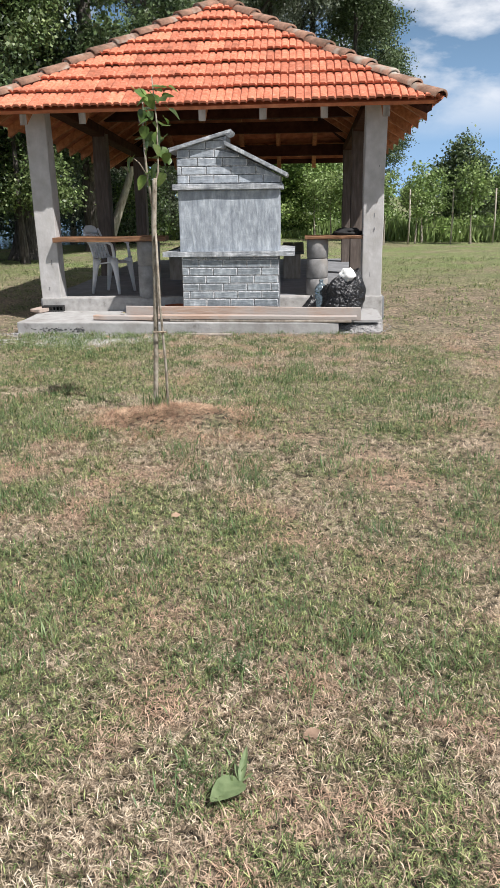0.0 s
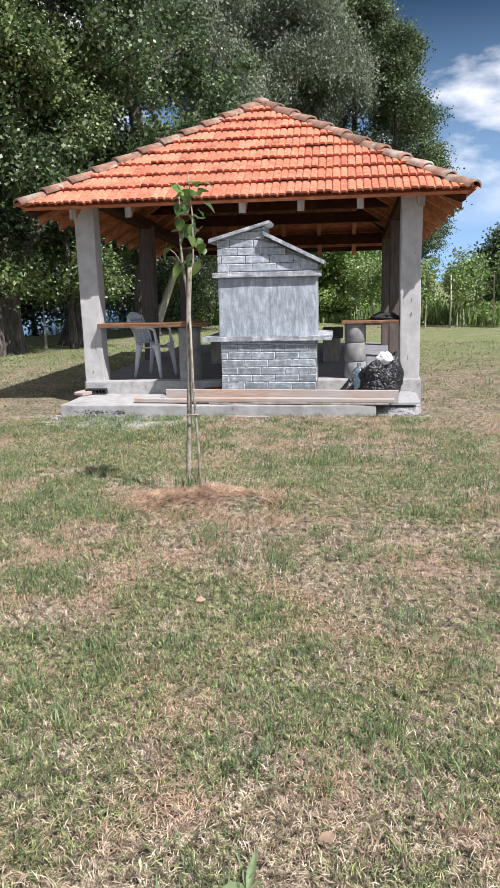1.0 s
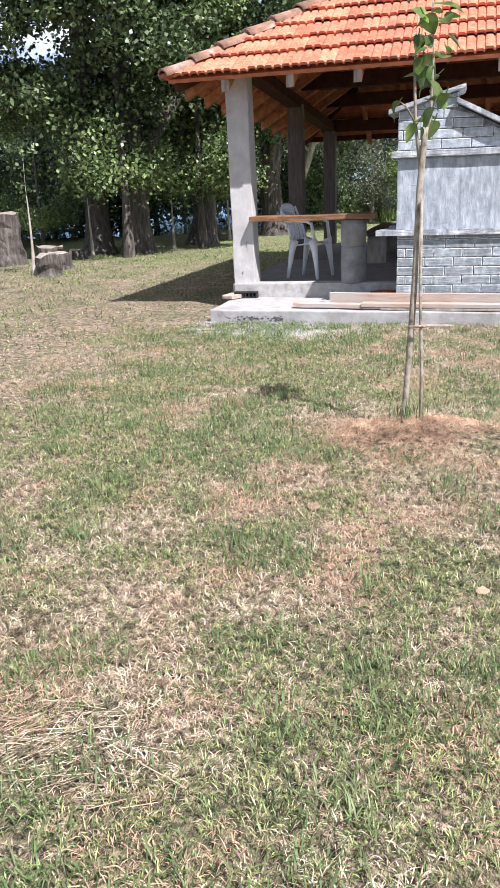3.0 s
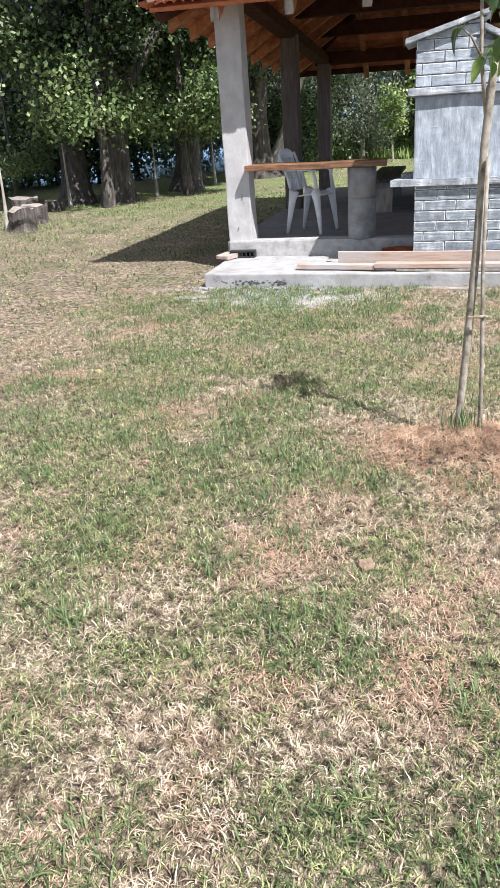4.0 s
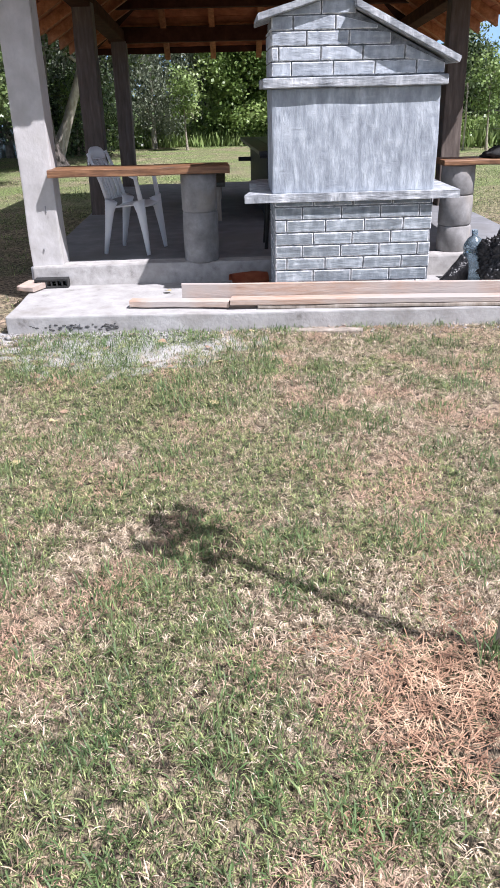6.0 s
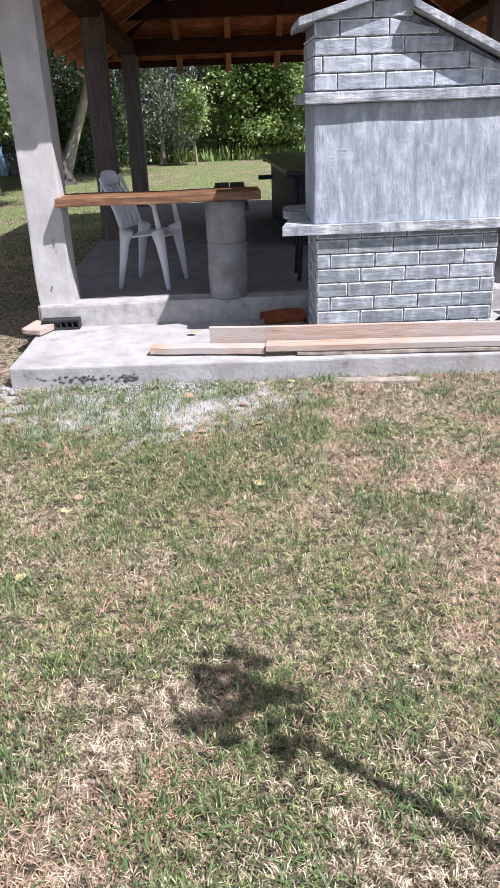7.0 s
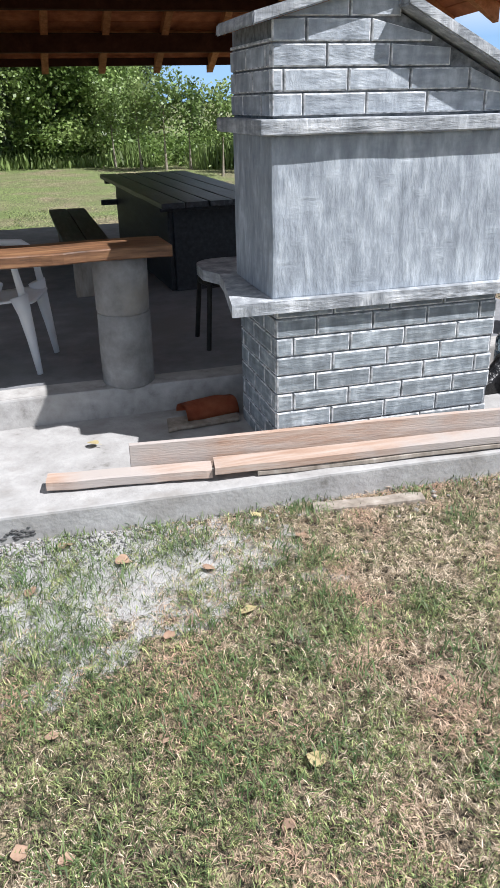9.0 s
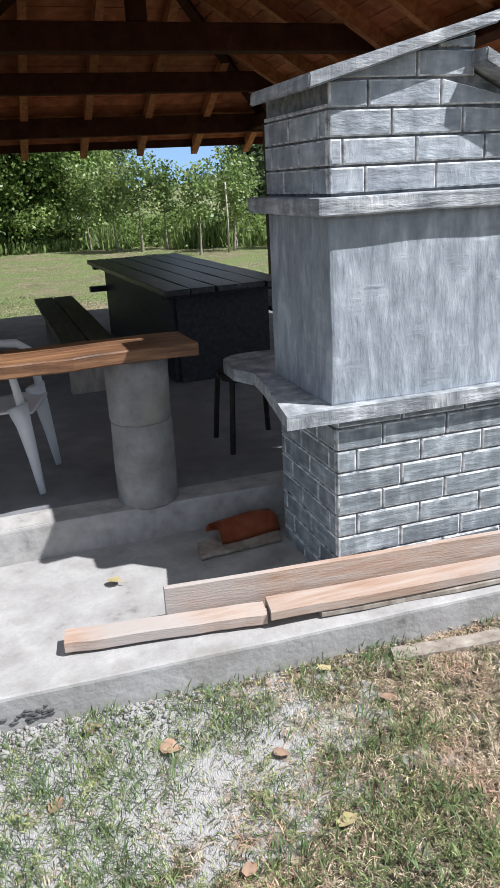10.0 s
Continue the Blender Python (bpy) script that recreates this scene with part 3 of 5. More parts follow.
POSTS = [build_post(-2.375, 0.975, SLAB - 0.02, 2.55, 1, -0.012), build_post(1.675, 0.975, SLAB - 0.02, 2.55, 2, -0.004),
         build_post(-2.375, 3.95, FLOOR - 0.02, 2.45, 3, 0, True), build_post(1.68, 3.9, FLOOR - 0.02, 2.45, 4, 0, True),
         build_post(-2.375, 7.0, FLOOR - 0.02, 2.24, 5, 0, True), build_post(1.675, 6.4, FLOOR - 0.02, 2.28, 6, 0, True)]
for post, marks in ((0, ((0.03, 0.60, 0.05), (-0.02, 0.30, 0.02))), (1, ((0.0, 1.12, 0.05), (0.01, 0.97, 0.035), (-0.03, 0.42, 0.06), (0.04, 1.7, 0.02)))):
    for x, z, h in marks:
        part("chip", block((x - 0.004, -0.136, z), (x + 0.003, -0.11, z + h), 0.002, 0.008, 3, z), M["floor"], POSTS[post], "dark chip in the face")

# ---- roof ----
APEX, RIDGE = Vector((-0.34, 2.97, 3.99)), Vector((-0.34, 4.45, 3.917))
FL, FR = Vector((-3.02, 0.42, 2.425)), Vector((2.28, 0.42, 2.445))
RL, RR = Vector((-3.02, 7.65, 2.16)), Vector((2.28, 7.65, 2.16))
ROOF = thing("tiled_roof", (0, 0, 0), "hipped roof of orange clay tiles on dark rafters", "roof")


def tile_mesh(name, corners, mat):
    """A fluted interlocking tile: corners(u, v) gives its place for u, v in 0..1 and a lift along the roof's normal."""
    us = (0, 0.05, 0.13, 0.40, 0.47, 0.53, 0.60, 0.88, 1.0)
    lift = (0.004, 0.022, 0.027, 0.025, 0.008, 0.004, 0.025, 0.026, 0.010)
    verts = []
    for v, up in ((0.0, 0.042), (0.5, 0.021), (1.08, 0.0)):
        verts += [corners(u, v, h + up) for u, h in zip(us, lift)]
    k = len(us)
    verts += [corners(u, 0.0, h + 0.042 - 0.026) for u, h in zip(us, lift)]
    verts += [corners(u, 1.08, h - 0.016) for u, h in zip(us, lift)]
    faces = [(r * k + i, r * k + i + 1, (r + 1) * k + i + 1, (r + 1) * k + i) for r in range(2) for i in range(k - 1)]
    faces += [(3 * k + i, 3 * k + i + 1, i + 1, i) for i in range(k - 1)]
    faces += [(4 * k + i, 4 * k + i + 1, 3 * k + i + 1, 3 * k + i) for i in range(k - 1)]
    faces += [(0, k, 2 * k, 4 * k, 3 * k), (k - 1, 4 * k - 1, 5 * k - 1, 3 * k - 1, 2 * k - 1)]
    return verts, faces


def face_frame(a, b, ta, tb):
    """The eave's direction, the way up the slope, the normal, and the lengths of the roof face a, b, tb, ta."""
    along = (b - a).normalized()
    la, lb = (ta - a).dot(along), (tb - a).dot(along)
    up = ta - (a + along * la)
    slope = up.length
    up.normalize()
    nrm = along.cross(up).normalized()
    return along, up, (-nrm if nrm.z < 0 else nrm), la, lb, slope, (b - a).length


def roof_face(a, b, ta, tb, single, seed):
    """Lays tiles on the roof face a, b, tb, ta: a to b is the eave."""
    along, up, nrm, la, lb, slope, width = face_frame(a, b, ta, tb)
    rows = 9
    gauge, tw = slope / rows, 0.178
    r = random.Random(seed)
    joined_v, joined_f = [], []
    for j in range(rows):
        v0 = j * gauge
        lo = la * v0 / slope
        hi = width - (width - lb) * v0 / slope
        n0, n1 = math.floor(lo / tw), math.ceil(hi / tw)
        for i in range(n0, n1):
            u0 = i * tw
            tip, slip = r.uniform(-0.009, 0.009), r.uniform(-0.014, 0.012)

            def corners(u, v, h, u0=u0, v0=v0, tip=tip, slip=slip):
                s = v0 + v * gauge + slip - (0.03 if v0 == 0 and v == 0 else 0)
                f = max(0.0, min(1.0, s / slope))
                x = min(max(u0 + u * tw, la * f - 0.02), width - (width - lb) * f + 0.02)
                return a + along * x + up * min(s, slope) + nrm * (h + 0.03 + tip * (1 - v))

            verts, faces = tile_mesh("roof_tile", corners, None)
            if single:
                me = mesh_of("roof_tile", verts, faces, M["tile"])
                child("roof_tile", me, ROOF)
            else:
                at = len(joined_v)
                joined_v += verts
                joined_f += [tuple(at + q for q in f) for f in faces]
    if not single:
        tagged(child("far_roof_tiles", mesh_of("far_roof_tiles", joined_v, joined_f, M["tile_far"]), ROOF), kind="stuff")


def hip_line(a, seed, top):
    """Half-round hip tiles from the corner a to the top, each tucked under the next, with mortar at the joints."""
    d = top - a
    n = max(4, round(d.length / 0.36))
    d.normalize()
    side = d.cross(Vector((0, 0, 1))).normalized()
    up = side.cross(d).normalized()
    r = random.Random(seed)
    step = (top - a).length / n
    for i in range(n):
        p = a + d * (i * step - 0.03) + up * 0.055
        verts, ring = [], 9
        turn = r.uniform(-0.03, 0.03)
        for s, rad, lift in ((0, 0.120, 0.030), (0.5, 0.112, 0.014), (1.12, 0.098, 0.0)):
            for k in range(ring):
                t = math.pi * (k / (ring - 1)) + turn
                verts.append(p + d * s * step + side * math.cos(t) * rad + up * (math.sin(t) * rad * 0.72 + lift - 0.03))
        for k in range(ring):
            t = math.pi * (k / (ring - 1)) + turn
            verts.append(p + side * math.cos(t) * 0.102 + up * (math.sin(t) * 0.102 * 0.72 - 0.010))
        f = [(q * ring + k, q * ring + k + 1, (q + 1) * ring + k + 1, (q + 1) * ring + k) for q in range(2) for k in range(ring - 1)]
        f += [(3 * ring + k, 3 * ring + k + 1, k + 1, k) for k in range(ring - 1)]
        hip = child("hip_tile", mesh_of("hip_tile", verts, f, M["hip"], smooth=True), ROOF)
        if i and r.random() < 0.6:
            bm = bmesh.new()
            bmesh.ops.create_icosphere(bm, subdivisions=2, radius=1)
            s = r.choice((-1, 1)) * 0.2
            for v in bm.verts:
                w = noise.noise(v.co * 2 + Vector((i, seed, 0))) * 0.35 + 1
                q = Vector((v.co.x * 0.028, v.co.y * 0.06, v.co.z * 0.02)) * w
                v.co = a + d * (i * step + 0.0) + d * q.x + side * (q.y + s * 0.1) + up * (q.z + 0.108 - abs(v.co.y) * 0.03)
            part("mortar", bm, M["mortar"], hip, "pale lime mortar", smooth=True)


for a, seed, top in ((FL, 11, APEX), (FR, 12, APEX), (RL, 13, RIDGE), (RR, 14, RIDGE), (RIDGE, 15, APEX)):
    hip_line(a, seed, top)
bm = bmesh.new()
bmesh.ops.create_uvsphere(bm, u_segments=14, v_segments=8, radius=0.15)
for v in bm.verts:
    v.co = Vector((v.co.x, v.co.y, max(v.co.z, -0.03) * 0.55)) * (1 + 0.12 * noise.noise(v.co * 9)) + APEX + Vector((0, 0, 0.04))
part("apex_cap", bm, M["hip"], ROOF, smooth=True)


def roof_timber(a, b, ta, tb):
    """Boarding and rafters of one roof face."""
    along, up, nrm, la, lb, slope, width = face_frame(a, b, ta, tb)
    verts, faces = [], []
    nb = 22
    for j in range(nb):
        f0, f1 = j / nb + 0.001, (j + 0.965) / nb
        at = len(verts)
        for f in (f0, f1):
            for x in (la * f, width - (width - lb) * f):
                for h in (-0.028, 0.012):
                    verts.append(a + along * x + up * (slope * f) + nrm * h)
        faces += [tuple(at + q for q in f) for f in ((0, 2, 6, 4), (1, 5, 7, 3), (0, 1, 3, 2), (4, 6, 7, 5), (0, 4, 5, 1), (2, 3, 7, 6))]
    child("roof_boarding", mesh_of("roof_boarding", verts, faces, M["deck"]), ROOF, "reddish boards under the tiles")
    mid = (la + lb) / 2
    k0 = math.floor(width / 2 / 0.69)
    for k in range(-k0, k0 + 1):
        x = mid + k * 0.69
        if not 0.12 < x < width - 0.12:
            continue
        top = slope * min(1.0, x / la, (width - x) / (width - lb)) - 0.05
        pts = []
        for w in (-0.04, 0.04):
            tail = a + along * (x + w) + up * 0.02 - nrm * 0.03
            pts += [tail - Vector((0, 0, 0.125)), tail]
        for w in (-0.04, 0.04):
            for h in (-0.14, -0.03):
                pts.append(a + along * (x + w) + up * top + nrm * h)
        f = [(0, 1, 3, 2), (4, 6, 7, 5), (0, 4, 5, 1), (2, 3, 7, 6), (1, 5, 7, 3), (0, 2, 6, 4)]
        child("rafter", mesh_of("rafter", pts, f, [M["rafter"], M["grey_wood"]], [1, 0, 0, 0, 0, 0]), ROOF)


FACES = [(FL, FR, APEX, APEX), (RL, FL, RIDGE, APEX), (RR, RL, RIDGE, RIDGE), (FR, RR, APEX, RIDGE)]
for face in FACES:
    roof_timber(*face)
for a, top in ((FL, APEX), (FR, APEX), (RL, RIDGE), (RR, RIDGE)):
    d = (top - a).normalized()
    part("hip_rafter", tube([a + d * 0.1 - Vector((0, 0, 0.10)), top - d * 0.05 - Vector((0, 0, 0.12))], [0.06, 0.06], 4), M["beam"], ROOF)


def beam(name, lo, hi, seed, drop=0.0):
    """A squared beam; drop lowers its far end."""
    bm = block(lo, hi, 0.012, 0.006, 0, seed)
    for v in bm.verts:
        v.co.z -= drop * (v.co.y - lo[1]) / (hi[1] - lo[1])
    part(name, bm, M["beam"], ROOF)


beam("wall_plate", (-2.52, 0.88, 2.54), (1.82, 1.06, 2.70), 1)
beam("wall_plate", (-2.52, 6.93, 2.22), (1.82, 7.09, 2.42), 2)
beam("wall_plate", (-2.49, 1.06, 2.55), (-2.28, 6.93, 2.69), 3, 0.31)
beam("wall_plate", (1.58, 1.06, 2.55), (1.77, 6.93, 2.69), 4, 0.31)
beam("tie_beam", (-2.28, 3.82, 2.62), (1.60, 3.99, 2.82), 5)
beam("purlin", (-2.28, 5.95, 2.56), (1.60, 6.08, 2.75), 7)
beam("purlin", (-2.2, 1.75, 2.98), (1.6, 1.87, 3.10), 6)
beam("eave_board", (-2.95, 7.53, 2.10), (2.2, 7.56, 2.19), 8)
beam("king_post", (-0.41, 3.84, 2.82), (-0.27, 3.97, 3.86), 10)

# ---- barbecue ----
BBQ = thing("barbecue", (0, 0, SLAB), "grey painted masonry barbecue with brushed bricks and a gabled hood", "barbecue")
Z = -SLAB


def bq(bm):
    for v in bm.verts:
        v.co.z += Z
    return bm


BASE = part("base", bq(block((-0.552, 0.008, SLAB - 0.02), (0.545, 0.58, 0.83), 0.006)), M["joint"], BBQ)
part("hood", bq(block((-0.575, 0.0, 0.875), (0.552, 0.60, 1.545), 0.012, 0.006, 10, 3)), M["plaster"], BBQ, "vertically brushed grey plaster hood")
part("band", bq(block((-0.632, -0.05, 1.545), (0.588, 0.69, 1.607), 0.010, 0.006, 8, 5)), M["ledge"], BBQ)
gable = [(-0.565, 1.60), (0.565, 1.60), (0.565, 1.685), (-0.03, 1.985), (-0.03, 2.106), (-0.565, 1.958)]
GABLE = part("gable", bq(prism(gable, 0.008, 0.60)), M["joint"], BBQ)
part("left_roof_slab", bq(prism([(-0.668, 1.932), (0.02, 2.125), (0.035, 2.168), (-0.663, 1.980)], -0.062, 0.50, 0.006)), M["ledge"], BBQ)
part("right_roof_slab", bq(prism([(-0.05, 2.005), (0.632, 1.669), (0.652, 1.708), (-0.045, 2.052)], -0.092, 0.66, 0.006)), M["ledge"], BBQ)


def worktop():
    pts = [(-0.772, -0.045), (0.722, -0.045), (0.722, 0.85), (0.60, 1.03), (-0.55, 1.05)]
    pts += [(-0.55 - 0.16 * math.sin(t), 0.90 + 0.15 * math.cos(t)) for t in (0.3, 0.6, 0.9, 1.2, 1.5)] + [(-0.715, 0.75), (-0.66, 0.62), (-0.68, 0.45)]
    bm = bmesh.new()
    lo = [bm.verts.new((x, y, 0.828)) for x, y in pts]
    hi = [bm.verts.new((x, y, 0.882)) for x, y in pts]
    bm.faces.new(lo[::-1])
    bm.faces.new(hi)
    for i in range(len(pts)):
        bm.faces.new((lo[i], lo[(i + 1) % len(pts)], hi[(i + 1) % len(pts)], hi[i]))
    bmesh.ops.bevel(bm, geom=[e for e in bm.edges if e.calc_face_angle(0) > 0.6], offset=0.007, segments=2, affect="EDGES")
    return bm


part("worktop", bq(worktop()), M["ledge"], BBQ)


def brick_piece(x0, x1, z0, z1, y=0.0, proud=0.014, side=False, cut=None, edge=True):
    """A brick face with brushed edges: x0..x1 along the wall, z0..z1 up it."""
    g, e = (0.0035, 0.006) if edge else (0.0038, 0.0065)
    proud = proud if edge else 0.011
    ring = lambda i, d: [(x0 + i, d, z0 + i), (x1 - i, d, z0 + i), (x1 - i, d, z1 - i), (x0 + i, d, z1 - i)]
    verts = ring(g, 0.0) + ring(g + 0.001, -proud + 0.002) + ring(g + e, -proud)
    if cut:
        verts = [(x, d, min(z, cut(x) )) for x, d, z in verts]
    faces = [(8, 9, 10, 11)] + [(q + i, q + (i + 1) % 4, q + 4 + (i + 1) % 4, q + 4 + i) for q in (0, 4) for i in range(4)]
    slots = [0] + [1] * 8
    if side:
        verts = [(d, -x, z) for x, d, z in verts]
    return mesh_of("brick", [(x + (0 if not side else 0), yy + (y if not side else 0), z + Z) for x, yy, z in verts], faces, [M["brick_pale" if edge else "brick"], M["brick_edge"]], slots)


def brick_wall(x0, x1, z0, z1, course, length, firsts, m=None, side=False, cut=None, proud=0.014, edge=True):
    j, z = 0, z0
    while z < z1 - 0.012:
        top = min(z + course, z1)
        x = x0
        end = x0 + firsts[j % len(firsts)]
        while x < x1 - 0.01:
            e = min(end, x1)
            spans = [(x, e)] if cut is None or not x < -0.03 < e or top < 1.97 else [(x, -0.03), (-0.029, e)]
            for p, q in spans:
                if q - p > 0.02 and (cut is None or cut((p + q) / 2) > z + 0.02):
                    child("brick", brick_piece(p, q, z, top, 0.008, proud, side, cut, edge), BASE if z < 1 else GABLE, m=m)
            x, end = e, end + length
        z, j = top, j + 1


def gable_top(x):
    return 1.930 + (x + 0.668) * 0.2805 if x <= -0.03 else 1.973 - (x + 0.03) * 0.504


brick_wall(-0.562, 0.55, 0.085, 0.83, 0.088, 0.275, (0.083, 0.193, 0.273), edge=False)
brick_wall(-0.575, 0.565, 1.614, 2.10, 0.0885, 0.2735, (0.131, 0.049, 0.230, 0.142, 0.049), cut=gable_top)
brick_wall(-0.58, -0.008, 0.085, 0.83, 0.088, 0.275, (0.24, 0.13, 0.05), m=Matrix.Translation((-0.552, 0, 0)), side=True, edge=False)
brick_wall(-0.60, -0.008, 1.614, 1.90, 0.0885, 0.2735, (0.20, 0.08, 0.26), m=Matrix.Translation((-0.565, 0, 0)), side=True)

# ---- benches, table, chair ----
def build_pedestal(x, y, seams, top, label, r=0.135, mat="pipe"):
    ob = thing("concrete_pedestal", (x, y, FLOOR), label, "pedestal", "pipe pedestals")
    z = 0.0
    for i, h in enumerate(seams + [top]):
        bm = bmesh.new()
        prof = [(r - 0.008, z), (r, z + 0.012), (r * 1.005, (z + h) / 2), (r, h - 0.012), (r - 0.008, h - 0.002)]
        rings = [[bm.verts.new((rr * math.cos(a), rr * math.sin(a), zz)) for a in (2 * math.pi * k / 20 + 0.1 * i for k in range(20))] for rr, zz in prof]
        for p, q in zip(rings, rings[1:]):
            for k in range(20):
                bm.faces.new((p[k], p[(k + 1) % 20], q[(k + 1) % 20], q[k]))
        bm.faces.new(rings[0][::-1])
        bm.faces.new(rings[-1])
        for v in bm.verts:
            v.co += noise.noise_vector(v.co * 4 + Vector((x, y, i))) * 0.005
        part("pipe_ring", bm, M[mat], ob, smooth=True)
        z = h
    return ob


build_pedestal(-1.117, 0.925, [0.40], 0.695, "grey concrete pipe pedestal carrying the bench board", 0.142)
build_pedestal(1.0, 1.02, [0.22, 0.46], 0.695, "grey concrete pipe pedestal carrying the shelf board")


def board(name, pts, z0, z1, mat, label, category, cuts=26, wave=0.012, seed=1, group="", rot=None):
    """A sawn board with an uneven outline: pts are its four corners in plan, long side first."""
    a, b, c, d = (Vector((*p, 0)) for p in pts)
    mid = (a + b + c + d) / 4
    bm = bmesh.new()
    rows = []
    for i in range(cuts + 1):
        f = i / cuts
        p, q = a.lerp(b, f) - mid, d.lerp(c, f) - mid
        across = (q - p).normalized()
        p = p + across * noise.noise(Vector((f * 9, seed, 0))) * wave
        q = q + across * noise.noise(Vector((f * 7, seed + 9, 0))) * wave
        sag = 0.006 * noise.noise(Vector((f * 3, seed, 5)))
        e = 0.006
        rows.append([bm.verts.new((v.x, v.y, z)) for v, z in (
            (p + across * e, sag), (p, e + sag), (p, z1 - z0 - e + sag), (p + across * e, z1 - z0 + sag),
            (q - across * e, z1 - z0 + sag), (q, z1 - z0 - e + sag), (q, e + sag), (q - across * e, sag))])
    for r0, r1 in zip(rows, rows[1:]):
        for k in range(8):
            bm.faces.new((r0[k], r0[(k + 1) % 8], r1[(k + 1) % 8], r1[k]))
    bm.faces.new(rows[0][::-1])
    bm.faces.new(rows[-1])
    bmesh.ops.recalc_face_normals(bm, faces=bm.faces[:])
    me = bpy.data.meshes.new(name)
    bm.to_mesh(me)
    bm.free()
    me.materials.append(mat)
    ob = new(name, me)
    ob.matrix_basis = Matrix.Translation((mid.x, mid.y, z0)) @ (rot or Matrix())
    return tagged(ob, label, category, group)


BT = FLOOR + 0.695
board("bench_board", [(-2.272, 0.728), (-0.865, 0.755), (-0.88, 1.08), (-2.29, 1.10)], BT, BT + 0.057, M["bench"], "rough orange-brown wooden board between post and pedestal", "bench board", seed=3, wave=0.022)
SH = FLOOR + 0.695
board("shelf_board", [(0.84, 0.86), (1.56, 0.86), (1.56, 1.22), (0.84, 1.22)], SH, SH + 0.04, M["bench"], "brown wooden shelf board resting on pedestal and post", "shelf board", seed=7)


def build_chair():
    ob = thing("plastic_chair", (-1.715, 1.48, FLOOR), "white moulded plastic garden armchair beside the bench board", "chair")
    p = M["plastic"]

    def sheet(rows, thick, name, label=""):
        bm = bmesh.new()
        g = [[bm.verts.new(v) for v in r] for r in rows]
        for r0, r1 in zip(g, g[1:]):
            for i in range(len(r0) - 1):
                bm.faces.new((r0[i], r0[i + 1], r1[i + 1], r1[i]))
        bmesh.ops.recalc_face_normals(bm, faces=bm.faces[:])
        bmesh.ops.solidify(bm, geom=bm.faces[:], thickness=thick)
        return part(name, bm, p, ob, label, smooth=True)

    # the chair faces +x
    sheet([[(x, y * (1 - 0.06 * (x < -0.1)), 0.42 + 0.02 * (x / 0.22) - 0.015 * math.cos(y * 6) + (0.02 if x > 0.2 else 0) * -1) for y in (-0.22, -0.15, -0.07, 0, 0.07, 0.15, 0.22)]
           for x in (-0.21, -0.12, 0.0, 0.12, 0.22, 0.25)], 0.012, "seat")
    for y0 in (-0.19, -0.115, -0.04, 0.035, 0.11):
        sheet([[(-0.20 - 0.16 * s * s - 0.035 * s - 0.03 * (1 - ((y0 + w * 0.055 + 0.0) / 0.2) ** 2), y0 + w * 0.06, 0.45 + 0.36 * s) for w in (0, 0.5, 1)] for s in (0, 0.25, 0.5, 0.75, 0.92)], 0.009, "back_slat")
    sheet([[(-0.40 - 0.02 * (z - 0.78) - 0.03 * (1 - (y / 0.22) ** 2), y * (1 - 2.2 * max(0, z - 0.82)), z - 0.05 * (y / 0.22) ** 4) for y in (-0.22, -0.17, -0.09, 0, 0.09, 0.17, 0.22)] for z in (0.77, 0.83, 0.885)], 0.014, "top_rail")
    for s in (-1, 1):
        part("back_stile", tube([(-0.20, s * 0.225, 0.44), (-0.26, s * 0.225, 0.6), (-0.39, s * 0.215, 0.84)], [0.022, 0.02, 0.018], 8), p, ob, smooth=True)
        part("armrest", tube([(-0.32, s * 0.235, 0.675), (-0.12, s * 0.265, 0.685), (0.08, s * 0.265, 0.68), (0.16, s * 0.255, 0.645), (0.20, s * 0.245, 0.45)], [0.016, 0.02, 0.023, 0.023, 0.030], 8), p, ob, smooth=True)
        part("leg", tube([(0.17, s * 0.235, 0.455), (0.195, s * 0.238, 0.36), (0.225, s * 0.244, 0.2), (0.255, s * 0.255, 0.0)], [0.070, 0.050, 0.036, 0.022], 10), p, ob, smooth=True)
        part("leg", tube([(-0.16, s * 0.225, 0.455), (-0.19, s * 0.228, 0.36), (-0.225, s * 0.234, 0.2), (-0.27, s * 0.245, 0.0)], [0.070, 0.050, 0.036, 0.022], 10), p, ob, smooth=True)
    return ob


chair = build_chair()
chair.rotation_euler = (0, 0, radians(-16))
chair.scale = (0.77, 0.84, 0.985)


def build_table():
    ob = thing("picnic_table", (-0.152, 4.23, FLOOR), "black painted plank table with solid end panels", "table")
    for i in range(5):
        x = -0.38 + i * 0.19
        part("plank", block((x - 0.09, -1.455 + 0.02 * (i % 2), 0.682), (x + 0.09, 1.455 - 0.015 * (i % 3), 0.722), 0.006, 0.004, 8, i), M["table_top"], ob)
    for y in (-1.16, 1.16):
        part("end_panel", block((-0.32, y - 0.03, 0.0), (0.40, y + 0.03, 0.68), 0.006), M["black_wood"], ob)
    part("side_panel", block((-0.36, -1.16, 0.0), (-0.32, 1.16, 0.68), 0.006), M["black_wood"], ob)
    for y in (-1.26, 1.26):
        part("batten", block((-0.45, y - 0.04, 0.642), (0.45, y + 0.04, 0.680), 0.005), M["black_wood"], ob)
    part("stretcher", block((-0.52, 1.12, 0.44), (0.50, 1.20, 0.49), 0.005), M["black_wood"], ob)
    ob.rotation_euler = (0, 0, radians(2.7))
    return ob


